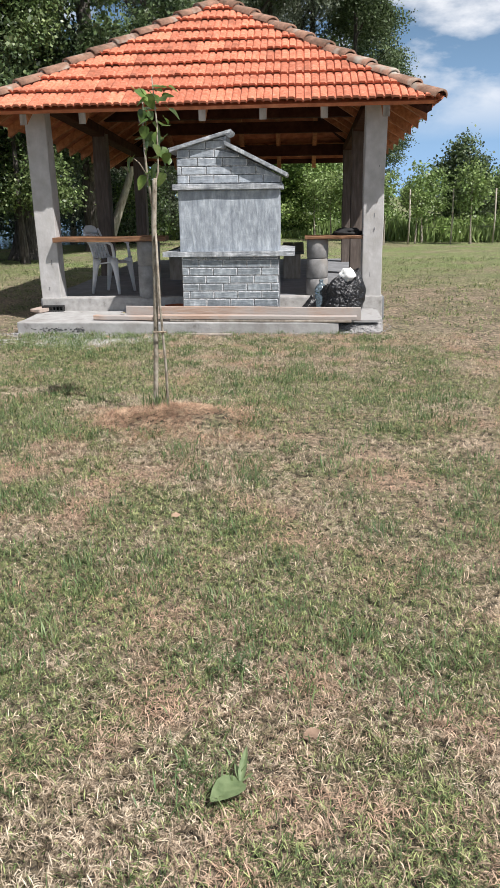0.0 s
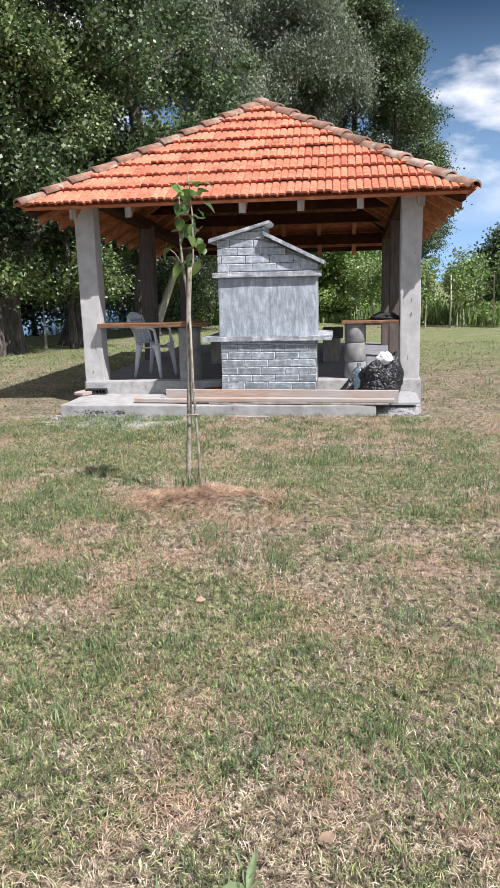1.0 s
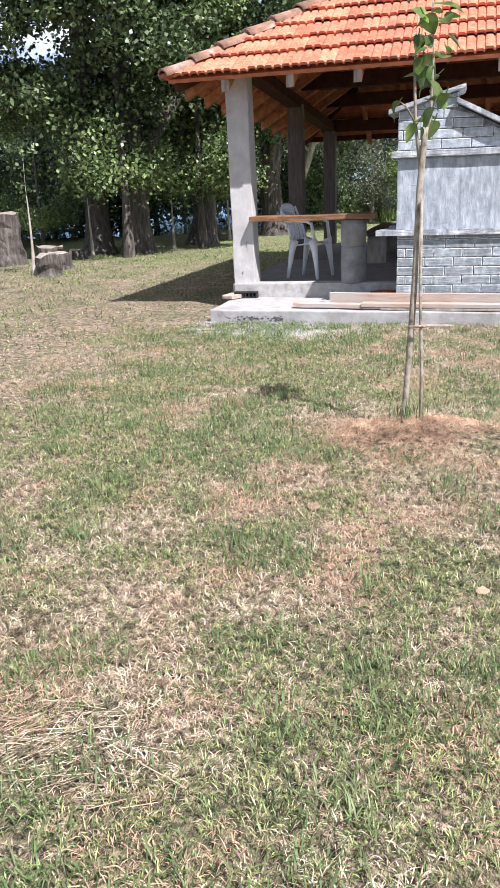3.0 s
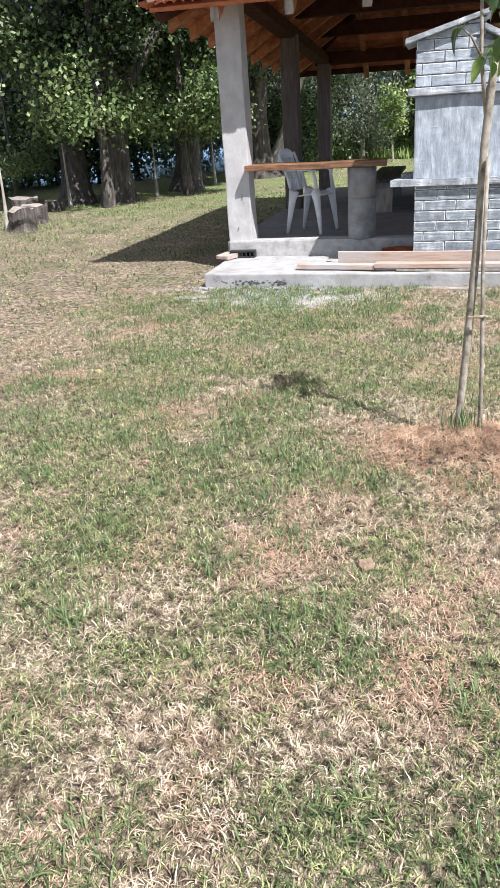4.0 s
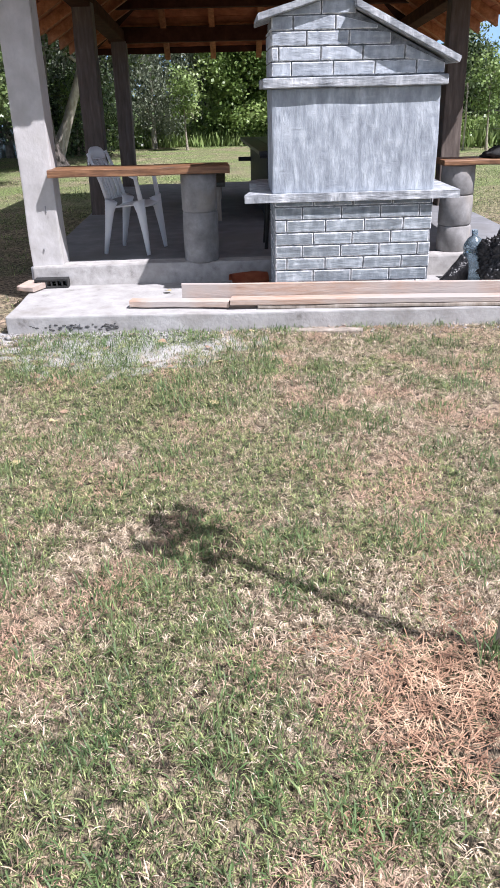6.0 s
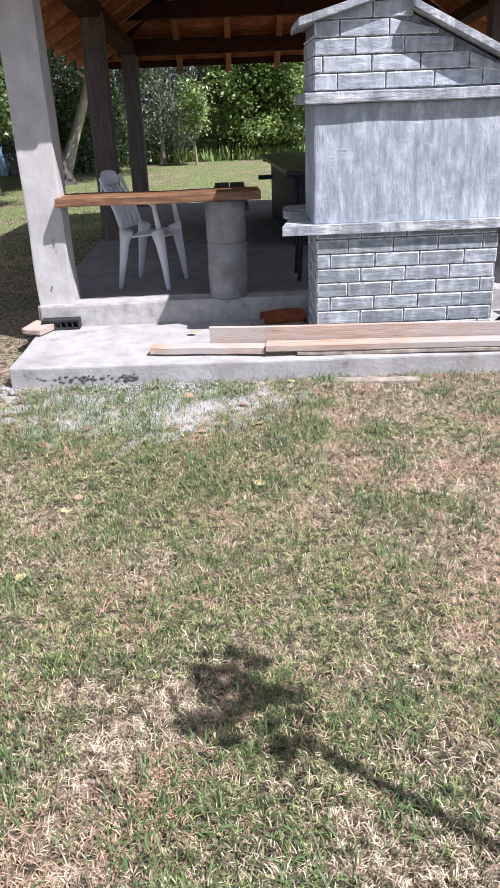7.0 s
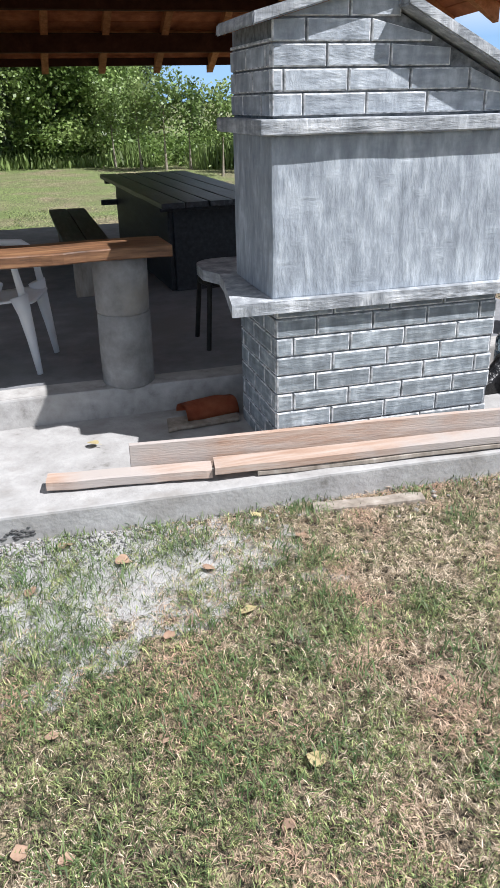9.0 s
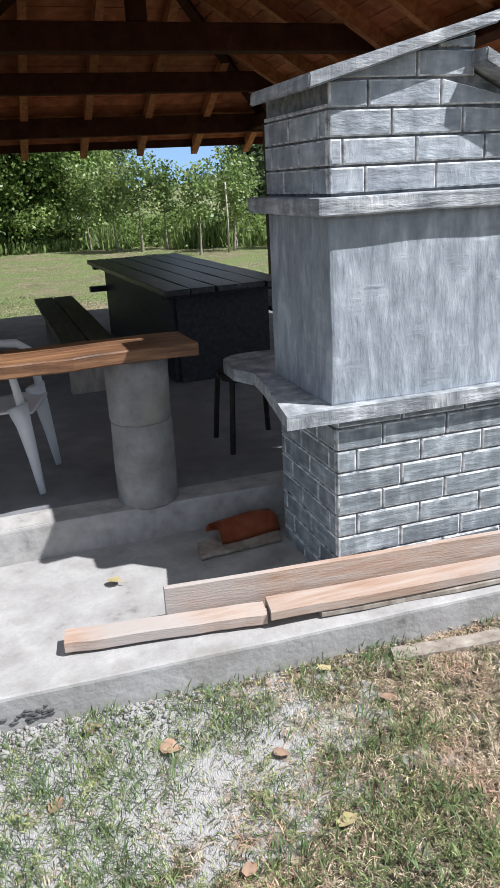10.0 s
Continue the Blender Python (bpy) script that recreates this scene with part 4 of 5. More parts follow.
def build_bench(x, y, label):
    be = thing("table_bench", (x, y, FLOOR), label, "bench", "table benches")
    for k in (-1, 1):
        part("seat_plank", block((k * 0.092 - 0.088, -1.28, 0.385), (k * 0.092 + 0.088, 1.28, 0.425), 0.006, 0.004, 8, 3 + k), M["bench_black"], be)
    for py in (-0.95, 0.95):
        part("leg", block((-0.13, py - 0.04, 0), (0.13, py + 0.04, 0.385), 0.006), M["grey_wood"], be, "pale wooden leg")


build_table()
build_bench(-1.09, 4.08, "worn greenish-black plank bench beside the table")
build_bench(0.66, 4.12, "worn black plank bench with pale legs")


def build_stool():
    ob = thing("iron_stool", (-0.40, 1.50, FLOOR), "low black iron stool behind the barbecue", "stool")
    for x, y in ((-0.15, -0.15), (-0.15, 0.15), (0.15, -0.15), (0.15, 0.15)):
        part("leg", tube([(x * 1.08, y * 1.08, 0), (x * 0.9, y * 0.9, 0.40)], [0.016, 0.016], 8), M["iron"], ob)
    part("seat", tube([(0, 0, 0.385), (0, 0, 0.392), (0, 0, 0.418), (0, 0, 0.425)], [0.165, 0.175, 0.175, 0.165], 20), M["iron"], ob)


build_stool()

# ---- boards and litter on the slab ----
board("timber_board", [(-1.247, 0.038), (1.47, -0.195), (1.47, -0.173), (-1.247, 0.060)], SLAB + 0.010, SLAB + 0.160, M["plank"], "raw sawn board standing on edge before the barbecue", "board", wave=0.004, seed=11, group="loose boards")
board("timber_board", [(-1.63, -0.015), (-0.905, -0.122), (-0.89, -0.028), (-1.615, 0.078)], SLAB + 0.010, SLAB + 0.058, M["plank"], "short raw sawn board lying on the slab", "board", wave=0.006, seed=12, group="loose boards")
board("timber_board", [(-0.897, -0.142), (1.42, -0.300), (1.42, -0.205), (-0.88, -0.030)], SLAB + 0.032, SLAB + 0.076, M["plank"], "long raw sawn board lying on the slab", "board", wave=0.006, seed=13, group="loose boards")
board("timber_board", [(-0.70, -0.152), (1.36, -0.300), (1.36, -0.205), (-0.70, -0.045)], SLAB + 0.004, SLAB + 0.031, M["grey_wood"], "weathered board under the sawn boards", "board", wave=0.006, seed=14, group="loose boards")
board("wood_scrap", [(-0.50, -0.34), (0.02, -0.40), (0.03, -0.33), (-0.48, -0.27)], -0.035, 0.005, M["grey_wood"], "weathered plank scrap lying in the grass", "board", wave=0.012, seed=15)
board("wood_wedge", [(-2.60, 0.62), (-2.46, 0.56), (-2.36, 0.80), (-2.55, 0.86)], SLAB + 0.01, SLAB + 0.05, M["plank"], "brown wooden offcut beside the post", "offcut", cuts=6, wave=0.02, seed=16)
board("base_board", [(-0.99, 0.48), (-0.60, 0.52), (-0.58, 0.68), (-0.97, 0.64)], SLAB + 0.002, SLAB + 0.022, M["grey_wood"], "small grey board lying beside the barbecue", "board", cuts=6, seed=17)


def build_hollow_block():
    ob = thing("hollow_block", (-2.345, 0.77, SLAB), "blackened hollow clay block at the foot of the post", "block")
    part("shell", block((-0.135, -0.05, 0.0), (0.135, 0.06, 0.018), 0.003), M["soot"], ob)
    part("shell", block((-0.135, -0.05, 0.058), (0.135, 0.06, 0.076), 0.003), M["soot"], ob)
    for i in range(7):
        x = -0.13 + i * 0.0433
        part("web", block((x - 0.006, -0.048, 0.018), (x + 0.006, 0.058, 0.058), 0.002), M["soot"], ob)


build_hollow_block()


def build_clay_pot():
    ob = thing("clay_tile", (-0.74, 0.66, SLAB + 0.022), "broken red clay tile lying on a small board", "clay tile")
    bm = bmesh.new()
    rows = []
    for i in range(9):
        s = -0.15 + i * 0.0375
        rows.append([bm.verts.new((s, 0.085 * math.cos(t), 0.075 * math.sin(t) + 0.012 * noise.noise(Vector((s * 9, t, 0))))) for t in (math.pi * k / 10 for k in range(11))])
    for a, b in zip(rows, rows[1:]):
        for k in range(10):
            bm.faces.new((a[k], a[k + 1], b[k + 1], b[k]))
    bmesh.ops.solidify(bm, geom=bm.faces[:], thickness=0.014)
    part("half_round_tile", bm, M["clay"], ob, smooth=True)
    ob.rotation_euler = (0, 0, radians(10))


build_clay_pot()


def crumple(name, size, seed, mat, at, label, category, rough=0.22, folds=5.0, flat=0.0, sub=5):
    bm = bmesh.new()
    bmesh.ops.create_icosphere(bm, subdivisions=sub, radius=1)
    for v in bm.verts:
        d = v.co.normalized()
        f = 1 + rough * noise.noise(d * 1.6 + Vector((seed, 0, 0))) + rough * 0.55 * abs(noise.noise(d * folds + Vector((0, seed, 0)))) + rough * 0.25 * abs(noise.noise(d * folds * 2.4))
        c = Vector((d.x * size[0], d.y * size[1], d.z * size[2])) * f
        if c.z < flat:
            c.z = flat + (c.z - flat) * 0.08
        v.co = c
    lowest = min(v.co.z for v in bm.verts)
    for v in bm.verts:
        v.co.z -= lowest
    me = bpy.data.meshes.new(name)
    bm.to_mesh(me)
    bm.free()
    me.materials.append(mat)
    me.polygons.foreach_set("use_smooth", [True] * len(me.polygons))
    ob = new(name, me)
    ob.location = at
    return tagged(ob, label, category)


crumple("bin_bag", (0.225, 0.19, 0.25), 3, M["bag"], (1.26, 0.42, SLAB + 0.005), "full shiny black bin bag slumped on the slab", "bin bag", 0.42, 7.5, -0.14, 6)
crumple("bin_bag", (0.10, 0.11, 0.27), 8, M["bag"], (1.46, 0.62, SLAB + 0.005), "tall black bin bag leaning by the post", "bin bag", 0.3, 4.0, -0.2, 4)
crumple("paper_bag", (0.085, 0.045, 0.07), 5, M["paper"], (1.34, 0.36, SLAB + 0.39), "crumpled white paper bag on top of the rubbish", "paper bag", 0.35, 3.5, -0.08, 4)
crumple("grill_cloth", (0.17, 0.10, 0.05), 12, M["soot"], (1.37, 1.02, SH + 0.04), "black cloth heaped on the shelf board", "cloth", 0.4, 4, -0.03, 4)


def build_bottle():
    ob = thing("water_bottle", (1.04, 0.56, SLAB + 0.012), "large pale blue plastic water bottle standing by the bag", "bottle")
    prof = [(0.0, 0), (0.075, 0), (0.08, 0.02), (0.08, 0.09), (0.074, 0.10), (0.08, 0.11), (0.08, 0.20), (0.074, 0.21), (0.08, 0.22), (0.078, 0.27), (0.05, 0.32), (0.022, 0.34), (0.022, 0.36)]
    bm = bmesh.new()
    rings = [[bm.verts.new((max(r, 0.001) * math.cos(2 * math.pi * k / 18), max(r, 0.001) * math.sin(2 * math.pi * k / 18), z)) for k in range(18)] for r, z in prof]
    for p, q in zip(rings, rings[1:]):
        for k in range(18):
            bm.faces.new((p[k], p[(k + 1) % 18], q[(k + 1) % 18], q[k]))
    part("body", bm, M["bottle"], ob, smooth=True)
    part("cap", tube([(0, 0, 0.36), (0, 0, 0.385)], [0.025, 0.025], 14), M["bottle"], ob)


build_bottle()
SHEET = thing("plastic_sheet", (0.88, 0.47, SLAB), "dark plastic sheet slumped beside the bin bag", "plastic sheet")
bm = prism([(-0.15, 0.0), (0.10, 0.0), (0.09, 0.20), (0.05, 0.235), (0.01, 0.17), (-0.07, 0.085)], -0.03, 0.03, 0.008)
bmesh.ops.subdivide_edges(bm, edges=bm.edges[:], cuts=2, use_grid_fill=True)
for v in bm.verts:
    v.co += noise.noise_vector(v.co * 11) * 0.014
    v.co.z = max(v.co.z, 0.002)
part("folded_sheet", bm, M["bag"], SHEET, smooth=True)

# ---- young tree on the lawn ----
TREE = thing("young_tree", (-0.172, -3.93, 0.0), "staked young poplar with a few broad green leaves", "young tree")
part("trunk", tube([(-0.03, 0.0, -0.05), (-0.015, 0, 0.15), (0.004, 0, 0.5), (0.022, 0.0, 0.9), (0.03, 0, 1.3), (0.046, 0.0, 1.53), (0.05, 0, 1.58)], [0.020, 0.0165, 0.0165, 0.017, 0.0165, 0.0155, 0.014], 9), M["sapling_bark"], TREE, smooth=True)
part("stake", tube([(0.075, -0.04, -0.05), (0.07, -0.03, 0.4), (0.05, -0.03, 0.8), (0.045, -0.028, 1.25)], [0.009, 0.009, 0.008, 0.007], 7), M["sapling_bark"], TREE, smooth=True)
part("tie", tube([(0.0, -0.035, 0.62), (0.05, -0.05, 0.625), (0.085, -0.03, 0.62)], [0.006, 0.006, 0.006], 6), M["straw"], TREE)
B1 = part("branch", tube([(0.03, 0, 1.40), (0.0, 0.01, 1.60), (-0.01, 0.0, 1.85), (0.0, 0, 2.08)], [0.010, 0.008, 0.006, 0.003], 7), M["sapling_bark"], TREE, smooth=True)
B2 = part("branch", tube([(0.02, 0, 1.45), (0.07, 0.02, 1.62), (0.075, 0.02, 1.9), (0.06, 0.0, 2.16)], [0.008, 0.007, 0.005, 0.003], 7), M["sapling_bark"], TREE, smooth=True)
B3 = part("branch", tube([(0.0, 0, 1.60), (-0.04, -0.02, 1.67), (-0.075, -0.03, 1.70)], [0.005, 0.004, 0.002], 6), M["sapling_bark"], TREE, smooth=True)


def leaf_mesh(size):
    """A broad, slightly cupped leaf with a pointed tip and a stalk at its base."""
    out = [(0.0, 0.0), (0.30, 0.02), (0.50, 0.22), (0.50, 0.46), (0.34, 0.72), (0.12, 0.93), (0.0, 1.0), (-0.12, 0.93), (-0.34, 0.72), (-0.50, 0.46), (-0.50, 0.22), (-0.30, 0.02)]
    verts = [(0, 0.45 * size, -0.02 * size)] + [(x * size * 0.92, y * size, (abs(x) ** 1.5) * 0.35 * size - 0.10 * size * y * y) for x, y in out]
    n = len(out)
    faces = [(0, 1 + i, 1 + (i + 1) % n) for i in range(n)]
    at = len(verts)
    verts += [(-0.004, 0, 0), (0.004, 0, 0), (0.003, -0.4 * size, 0.05 * size), (-0.003, -0.4 * size, 0.05 * size)]
    faces.append((at, at + 1, at + 2, at + 3))
    return mesh_of("leaf", verts, faces, M["leaf_young"], smooth=True)


leaf_shapes = [leaf_mesh(s) for s in (0.055, 0.075, 0.095)]
lr = random.Random(4)
for k in range(42):
    f = lr.random()
    if k < 40:
        z = 1.57 + 0.56 * (k + f) / 40
        ang = lr.uniform(0, 2 * math.pi)
        c = Vector((0.055 + lr.uniform(-0.085, 0.085) * (1.15 - 0.4 * f) - 0.01 * f, lr.choice((-1, 0, 1)) * 0.11 + lr.uniform(-0.035, 0.035), z))
    else:
        c = Vector((-0.075 + lr.uniform(-0.02, 0.01), -0.03, 1.70))
        ang = math.pi
    m = Matrix.Translation(c) @ Euler((radians(lr.uniform(-85, 10)), radians(lr.uniform(-25, 25)), ang - math.pi / 2 + lr.uniform(-0.6, 0.6))).to_matrix().to_4x4()
    child("leaf", lr.choice(leaf_shapes), B3 if k >= 40 else B1 if c.x < 0.02 else B2, m=m)


# ---- grass ----
def blades(name, n, box, mat, length, width, tilt, seed, keep, label, lift=0.0, clump=1, reach=0.016):
    """Single blades, each a bent strip of its own, strewn in clumps over box = (x0, x1, y0, y1)."""
    r = np.random.default_rng(seed)
    x, y = r.uniform(box[0], box[1], n // clump), r.uniform(box[2], box[3], n // clump)
    ok = r.random(n // clump) < keep(x, y)
    x, y = np.repeat(x[ok], clump), np.repeat(y[ok], clump)
    tall = np.repeat(r.uniform(0.55, 1.35, ok.sum()), clump) if clump > 1 else 1.0
    n = len(x)
    if clump > 1:
        x, y = x + r.normal(0, reach, n), y + r.normal(0, reach, n)
    ok = np.ones(n, bool)
    ok &= ~((x > -2.52) & (x < 1.74) & (y > -0.20) & (y < 7.25))
    x, y = x[ok], y[ok]
    tall = tall[ok] if clump > 1 else tall
    n = len(x)
    ln, wd = r.uniform(*length, n) * tall, r.uniform(*width, n)
    az, tl = r.uniform(0, 2 * np.pi, n), np.radians(r.uniform(*tilt, n))
    d = np.stack([np.cos(az), np.sin(az)], -1)
    s = np.stack([-np.sin(az), np.cos(az)], -1) * wd[:, None] / 2
    z0 = ground_at(x, y) - 0.004 + lift + r.uniform(0, 0.012, n)
    base = np.stack([x, y], -1)
    mid = base + d * (ln * 0.5 * np.sin(tl * 0.75))[:, None]
    tip = base + d * (ln * np.sin(tl))[:, None]
    zm, zt = z0 + ln * 0.5 * np.cos(tl * 0.75), z0 + ln * np.cos(tl) * 0.9
    v = np.zeros((n, 4, 3), np.float32)
    v[:, 0, :2], v[:, 1, :2], v[:, 2, :2], v[:, 3, :2] = base, mid + s, tip, mid - s
    v[:, 0, 2], v[:, 1, 2], v[:, 2, 2], v[:, 3, 2] = z0, zm, zt, zm
    i = np.arange(n)[:, None] * 4
    f = np.concatenate([i + [0, 1, 3], i + [1, 2, 3]], 0)
    return tagged(new(name, array_mesh(name, v.reshape(-1, 3), f, mat)), label, "grass", kind="stuff")


patch = lambda x, y: 0.40 * value_noise(x, y, 1.0, 7) + 0.35 * value_noise(x, y, 2.6, 8) + 0.25 * value_noise(x, y, 7.0, 9)


def sward(x, y):
    """Full along the strip of lawn that leads to the slab, thinner to both sides."""
    mid = np.interp(y, [-7.2, -6.8, -6.2, -5.2, -4.3, -2.2, -0.4], [0.68, 0.6, -0.1, -0.75, -0.82, -1.1, -1.0])
    return np.clip(2.1 - np.abs(x - mid), 0.55, 1.0)


lime_gap = lambda x, y: np.clip(np.hypot((x + 1.65) * 0.75, y + 0.45) * 1.5 - 0.35, 0.06, 1.0)
blades("grass", 720000, (-3.4, 2.6, -8.1, -0.2), M["blade"], (0.014, 0.044), (0.0020, 0.0042), (20, 86), 21, lambda x, y: sward(x, y) * np.maximum(np.clip((patch(x, y) - 0.425) * 6.0, 0.17, 0.95), 0.95 * (1 - lime_gap(x, y)) * np.clip((value_noise(x, y, 6.5, 19) - 0.42) * 7, 0, 1)), "short green grass blades of the lawn", clump=8)
blades("dry_grass", 860000, (-3.4, 2.6, -8.1, -0.2), M["straw"], (0.014, 0.046), (0.0018, 0.0040), (45, 90), 22, lambda x, y: sward(x, y) * np.clip((0.70 - patch(x, y)) * 4.0, 0.25, 0.95) * lime_gap(x, y), "dry straw-coloured grass lying on the lawn", clump=7, reach=0.014)
blades("far_grass", 110000, (-9, 6.5, -5.0, 11), M["blade"], (0.04, 0.09), (0.006, 0.012), (20, 75), 23, lambda x, y: np.clip((patch(x, y) - 0.34) * 3.0, 0.1, 1) * ((abs(x + 0.4) > 3.0) | (y > -0.2)), "green grass round the pavilion", clump=5, reach=0.03)
blades("far_straw", 60000, (-9, 6.5, -5.0, 9), M["straw"], (0.03, 0.07), (0.005, 0.010), (45, 90), 26, lambda x, y: np.clip((0.66 - patch(x, y)) * 3.0, 0.05, 0.9) * (abs(x + 0.4) > 3.0) * np.clip((6.0 - y) / 4.0, 0.05, 1.0), "dry grass at the sides of the lawn", clump=5, reach=0.03)
tr = np.random.default_rng(31)
tx, ty = tr.uniform(-2.8, 2.1, 360), tr.uniform(-7.4, -0.5, 360)
tx[:14], ty[:14] = tr.uniform(-2.2, 1.6, 14), -0.24 - 0.08 * tr.random(14)
tx[20:52], ty[20:52] = tr.uniform(-2.4, -0.9, 32), tr.uniform(-1.25, -0.28, 32)
tx[14:20], ty[14:20] = -0.18 + tr.normal(0, 0.07, 6), -3.97 + tr.normal(0, 0.05, 6)


def near_tuft(x, y):
    d = np.full(len(x), 9.0)
    for a, b in zip(tx, ty):
        d = np.minimum(d, np.hypot(x - a, y - b))
    return 0.62 * np.exp(-(d / 0.10) ** 2)


blades("grass_tufts", 300000, (-3.1, 2.2, -7.7, -0.2), M["tuft"], (0.035, 0.085), (0.003, 0.0055), (10, 75), 24, near_tuft, "taller tufts of fresh green grass")


blades("foot_grass", 6000, (-0.50, 0.10, -4.18, -3.7), M["tuft"], (0.06, 0.13), (0.003, 0.006), (5, 55), 25, lambda x, y: 0.5 * np.exp(-(((x + 0.18) / 0.07) ** 2 + ((y + 3.97) / 0.05) ** 2)), "fresh grass at the foot of the young tree", 0.08)


def build_mulch():
    r = np.random.default_rng(41)
    n = 52000
    x, y = r.uniform(-1.1, 1.1, n), r.uniform(-4.75, -3.35, n)
    q = lambda u, v: ((u + 0.03) / 0.50) ** 2 + ((v + 4.03) / 0.30) ** 2
    swell = lambda u, v: 0.085 * np.exp(-q(u, v) * 1.4)
    d2 = q(x, y)
    keep = r.random(n) < np.clip(np.exp(-d2) * 1.3 + 1.3 * (value_noise(x, y, 4.5, 3) - 0.6), 0, 1) * (d2 < 3.5)
    x, y, d2 = x[keep], y[keep], d2[keep]
    n = len(x)
    z = swell(x, y) + ground_at(x, y) + r.uniform(-0.002, 0.022, n)
    az, ln, wd, tl = r.normal(0.3, 1.4, n), r.uniform(0.015, 0.060, n), r.uniform(0.0014, 0.0030, n), r.uniform(-0.25, 0.6, n)
    d = np.stack([np.cos(az), np.sin(az), tl], -1) * ln[:, None] / 2
    s = np.stack([-np.sin(az), np.cos(az), 0 * az], -1) * wd[:, None] / 2
    c = np.stack([x, y, z], -1)
    v = np.stack([c - d - s, c - d + s, c + d + s, c + d - s], 1).reshape(-1, 3)
    f = np.arange(n)[:, None] * 4 + np.arange(4)
    ob = thing("mulch_mound", (0, 0, 0), "low mound of dry grass clippings round the young tree", "mulch", kind="stuff")
    child("clippings", array_mesh("clippings", v, f, M["mulch"]), ob)
    k = 60
    px, py = np.meshgrid(np.linspace(-0.95, 0.9, k + 1), np.linspace(-4.65, -3.4, k + 1))
    pz = swell(px, py) + ground_at(px, py) - 0.004 + 0.02 * (value_noise(px, py, 7, 5) - 0.5) + 0.016 * (value_noise(px, py, 21, 6) - 0.5) - 0.03 * np.clip(q(px, py) - 0.8, 0, 1)
    i, j = np.meshgrid(np.arange(k), np.arange(k))
    at = (j * (k + 1) + i).ravel()[:, None]
    child("mound", array_mesh("mound", np.stack([px, py, pz], -1).reshape(-1, 3), at + np.array([0, 1, k + 2, k + 1]), M["lawn"], smooth=True), ob)


build_mulch()


def dry_stalks():
    """A swathe of cut dry stalks left on the lawn."""
    r = np.random.default_rng(43)
    n = 260
    x, y = r.normal(-0.92, 0.15, n), r.normal(-6.60, 0.11, n)
    az, ln, wd, tl = r.normal(0.55, 0.45, n), r.uniform(0.04, 0.14, n), r.uniform(0.0015, 0.003, n), r.uniform(-0.1, 0.2, n)
    d = np.stack([np.cos(az), np.sin(az), tl], -1) * ln[:, None] / 2
    s = np.stack([-np.sin(az), np.cos(az), 0 * az], -1) * wd[:, None] / 2
    c = np.stack([x, y, ground_at(x, y) + r.uniform(0.012, 0.034, n)], -1)
    v = np.stack([c - d - s, c - d + s, c + d + s, c + d - s], 1).reshape(-1, 3)
    tagged(new("dry_stalks", array_mesh("dry_stalks", v, np.arange(n)[:, None] * 4 + np.arange(4), M["straw"])), "swathe of cut dry stalks on the lawn", "dry grass", kind="stuff")


dry_stalks()


def fallen_leaf(x, y, size, mat, label, seed):
    r = random.Random(seed)
    verts = []
    out = [(0.0, -0.5), (0.28, -0.38), (0.46, -0.05), (0.36, 0.25), (0.12, 0.48), (0, 0.6), (-0.14, 0.46), (-0.40, 0.22), (-0.44, -0.1), (-0.25, -0.4)]
    verts.append((0, 0, 0.012))
    for a, b in out:
        k = 1 + r.uniform(-0.12, 0.12)
        verts.append((a * size * k, b * size * k, 0.008 + size * 0.22 * abs(a) + size * r.uniform(-0.08, 0.14)))
    n = len(out)
    ob = new("fallen_leaf", mesh_of("fallen_leaf", verts, [(0, 1 + i, 1 + (i + 1) % n) for i in range(n)], mat, smooth=True))
    ob.matrix_basis = Matrix.Translation((x, y, ground_height(x, y) + 0.006)) @ Euler((r.uniform(-0.25, 0.25), r.uniform(-0.25, 0.25), r.uniform(0, 6.3))).to_matrix().to_4x4()
    tagged(ob, label, "leaf", "fallen leaves")


for i, (x, y, s, kind) in enumerate([(-1.0, -1.68, 0.075, 1), (-1.83, -1.86, 0.07, 1), (-0.49, -5.0, 0.075, 0), (-1.59, -0.29, 0.08, 0), (-1.37, -0.47, 0.085, 0),
                                     (-0.975, -0.94, 0.08, 1), (0.83, -7.16, 0.065, 0), (-1.73, -0.58, 0.07, 0), (-1.9, -2.37, 0.065, 1), (-1.28, -0.99, 0.06, 0),
                                     (-0.62, -0.52, 0.07, 0), (-2.1, -1.1, 0.08, 0), (-1.9, -0.9, 0.06, 0), (0.2, -5.6, 0.06, 0), (-0.75, -0.28, 0.06, 1), (-1.05, -0.62, 0.06, 0), (-2.4, -2.9, 0.06, 1), (0.5, -2.2, 0.07, 0),
                                     (-1.8, -1.74, 0.06, 0), (-1.69, -1.79, 0.055, 0), (-1.7, -1.36, 0.05, 0), (-1.39, -1.47, 0.045, 0), (-1.14, -1.86, 0.05, 0)]):
    fallen_leaf(x, y, s * 0.8, M["yellow_leaf"] if kind else M["dead_leaf"], "pale yellow fallen leaf on the grass" if kind else "dry brown fallen leaf on the grass", i)
fl = new("fallen_leaf", leaf_mesh(0.06))
fl.data.materials[0] = M["yellow_leaf"]
fl.matrix_basis = Matrix.Translation((-1.36, 0.42, SLAB + 0.02)) @ Euler((0.1, 0.1, 1.0)).to_matrix().to_4x4()
tagged(fl, "pale yellow fallen leaf on the slab", "leaf", "fallen leaves")

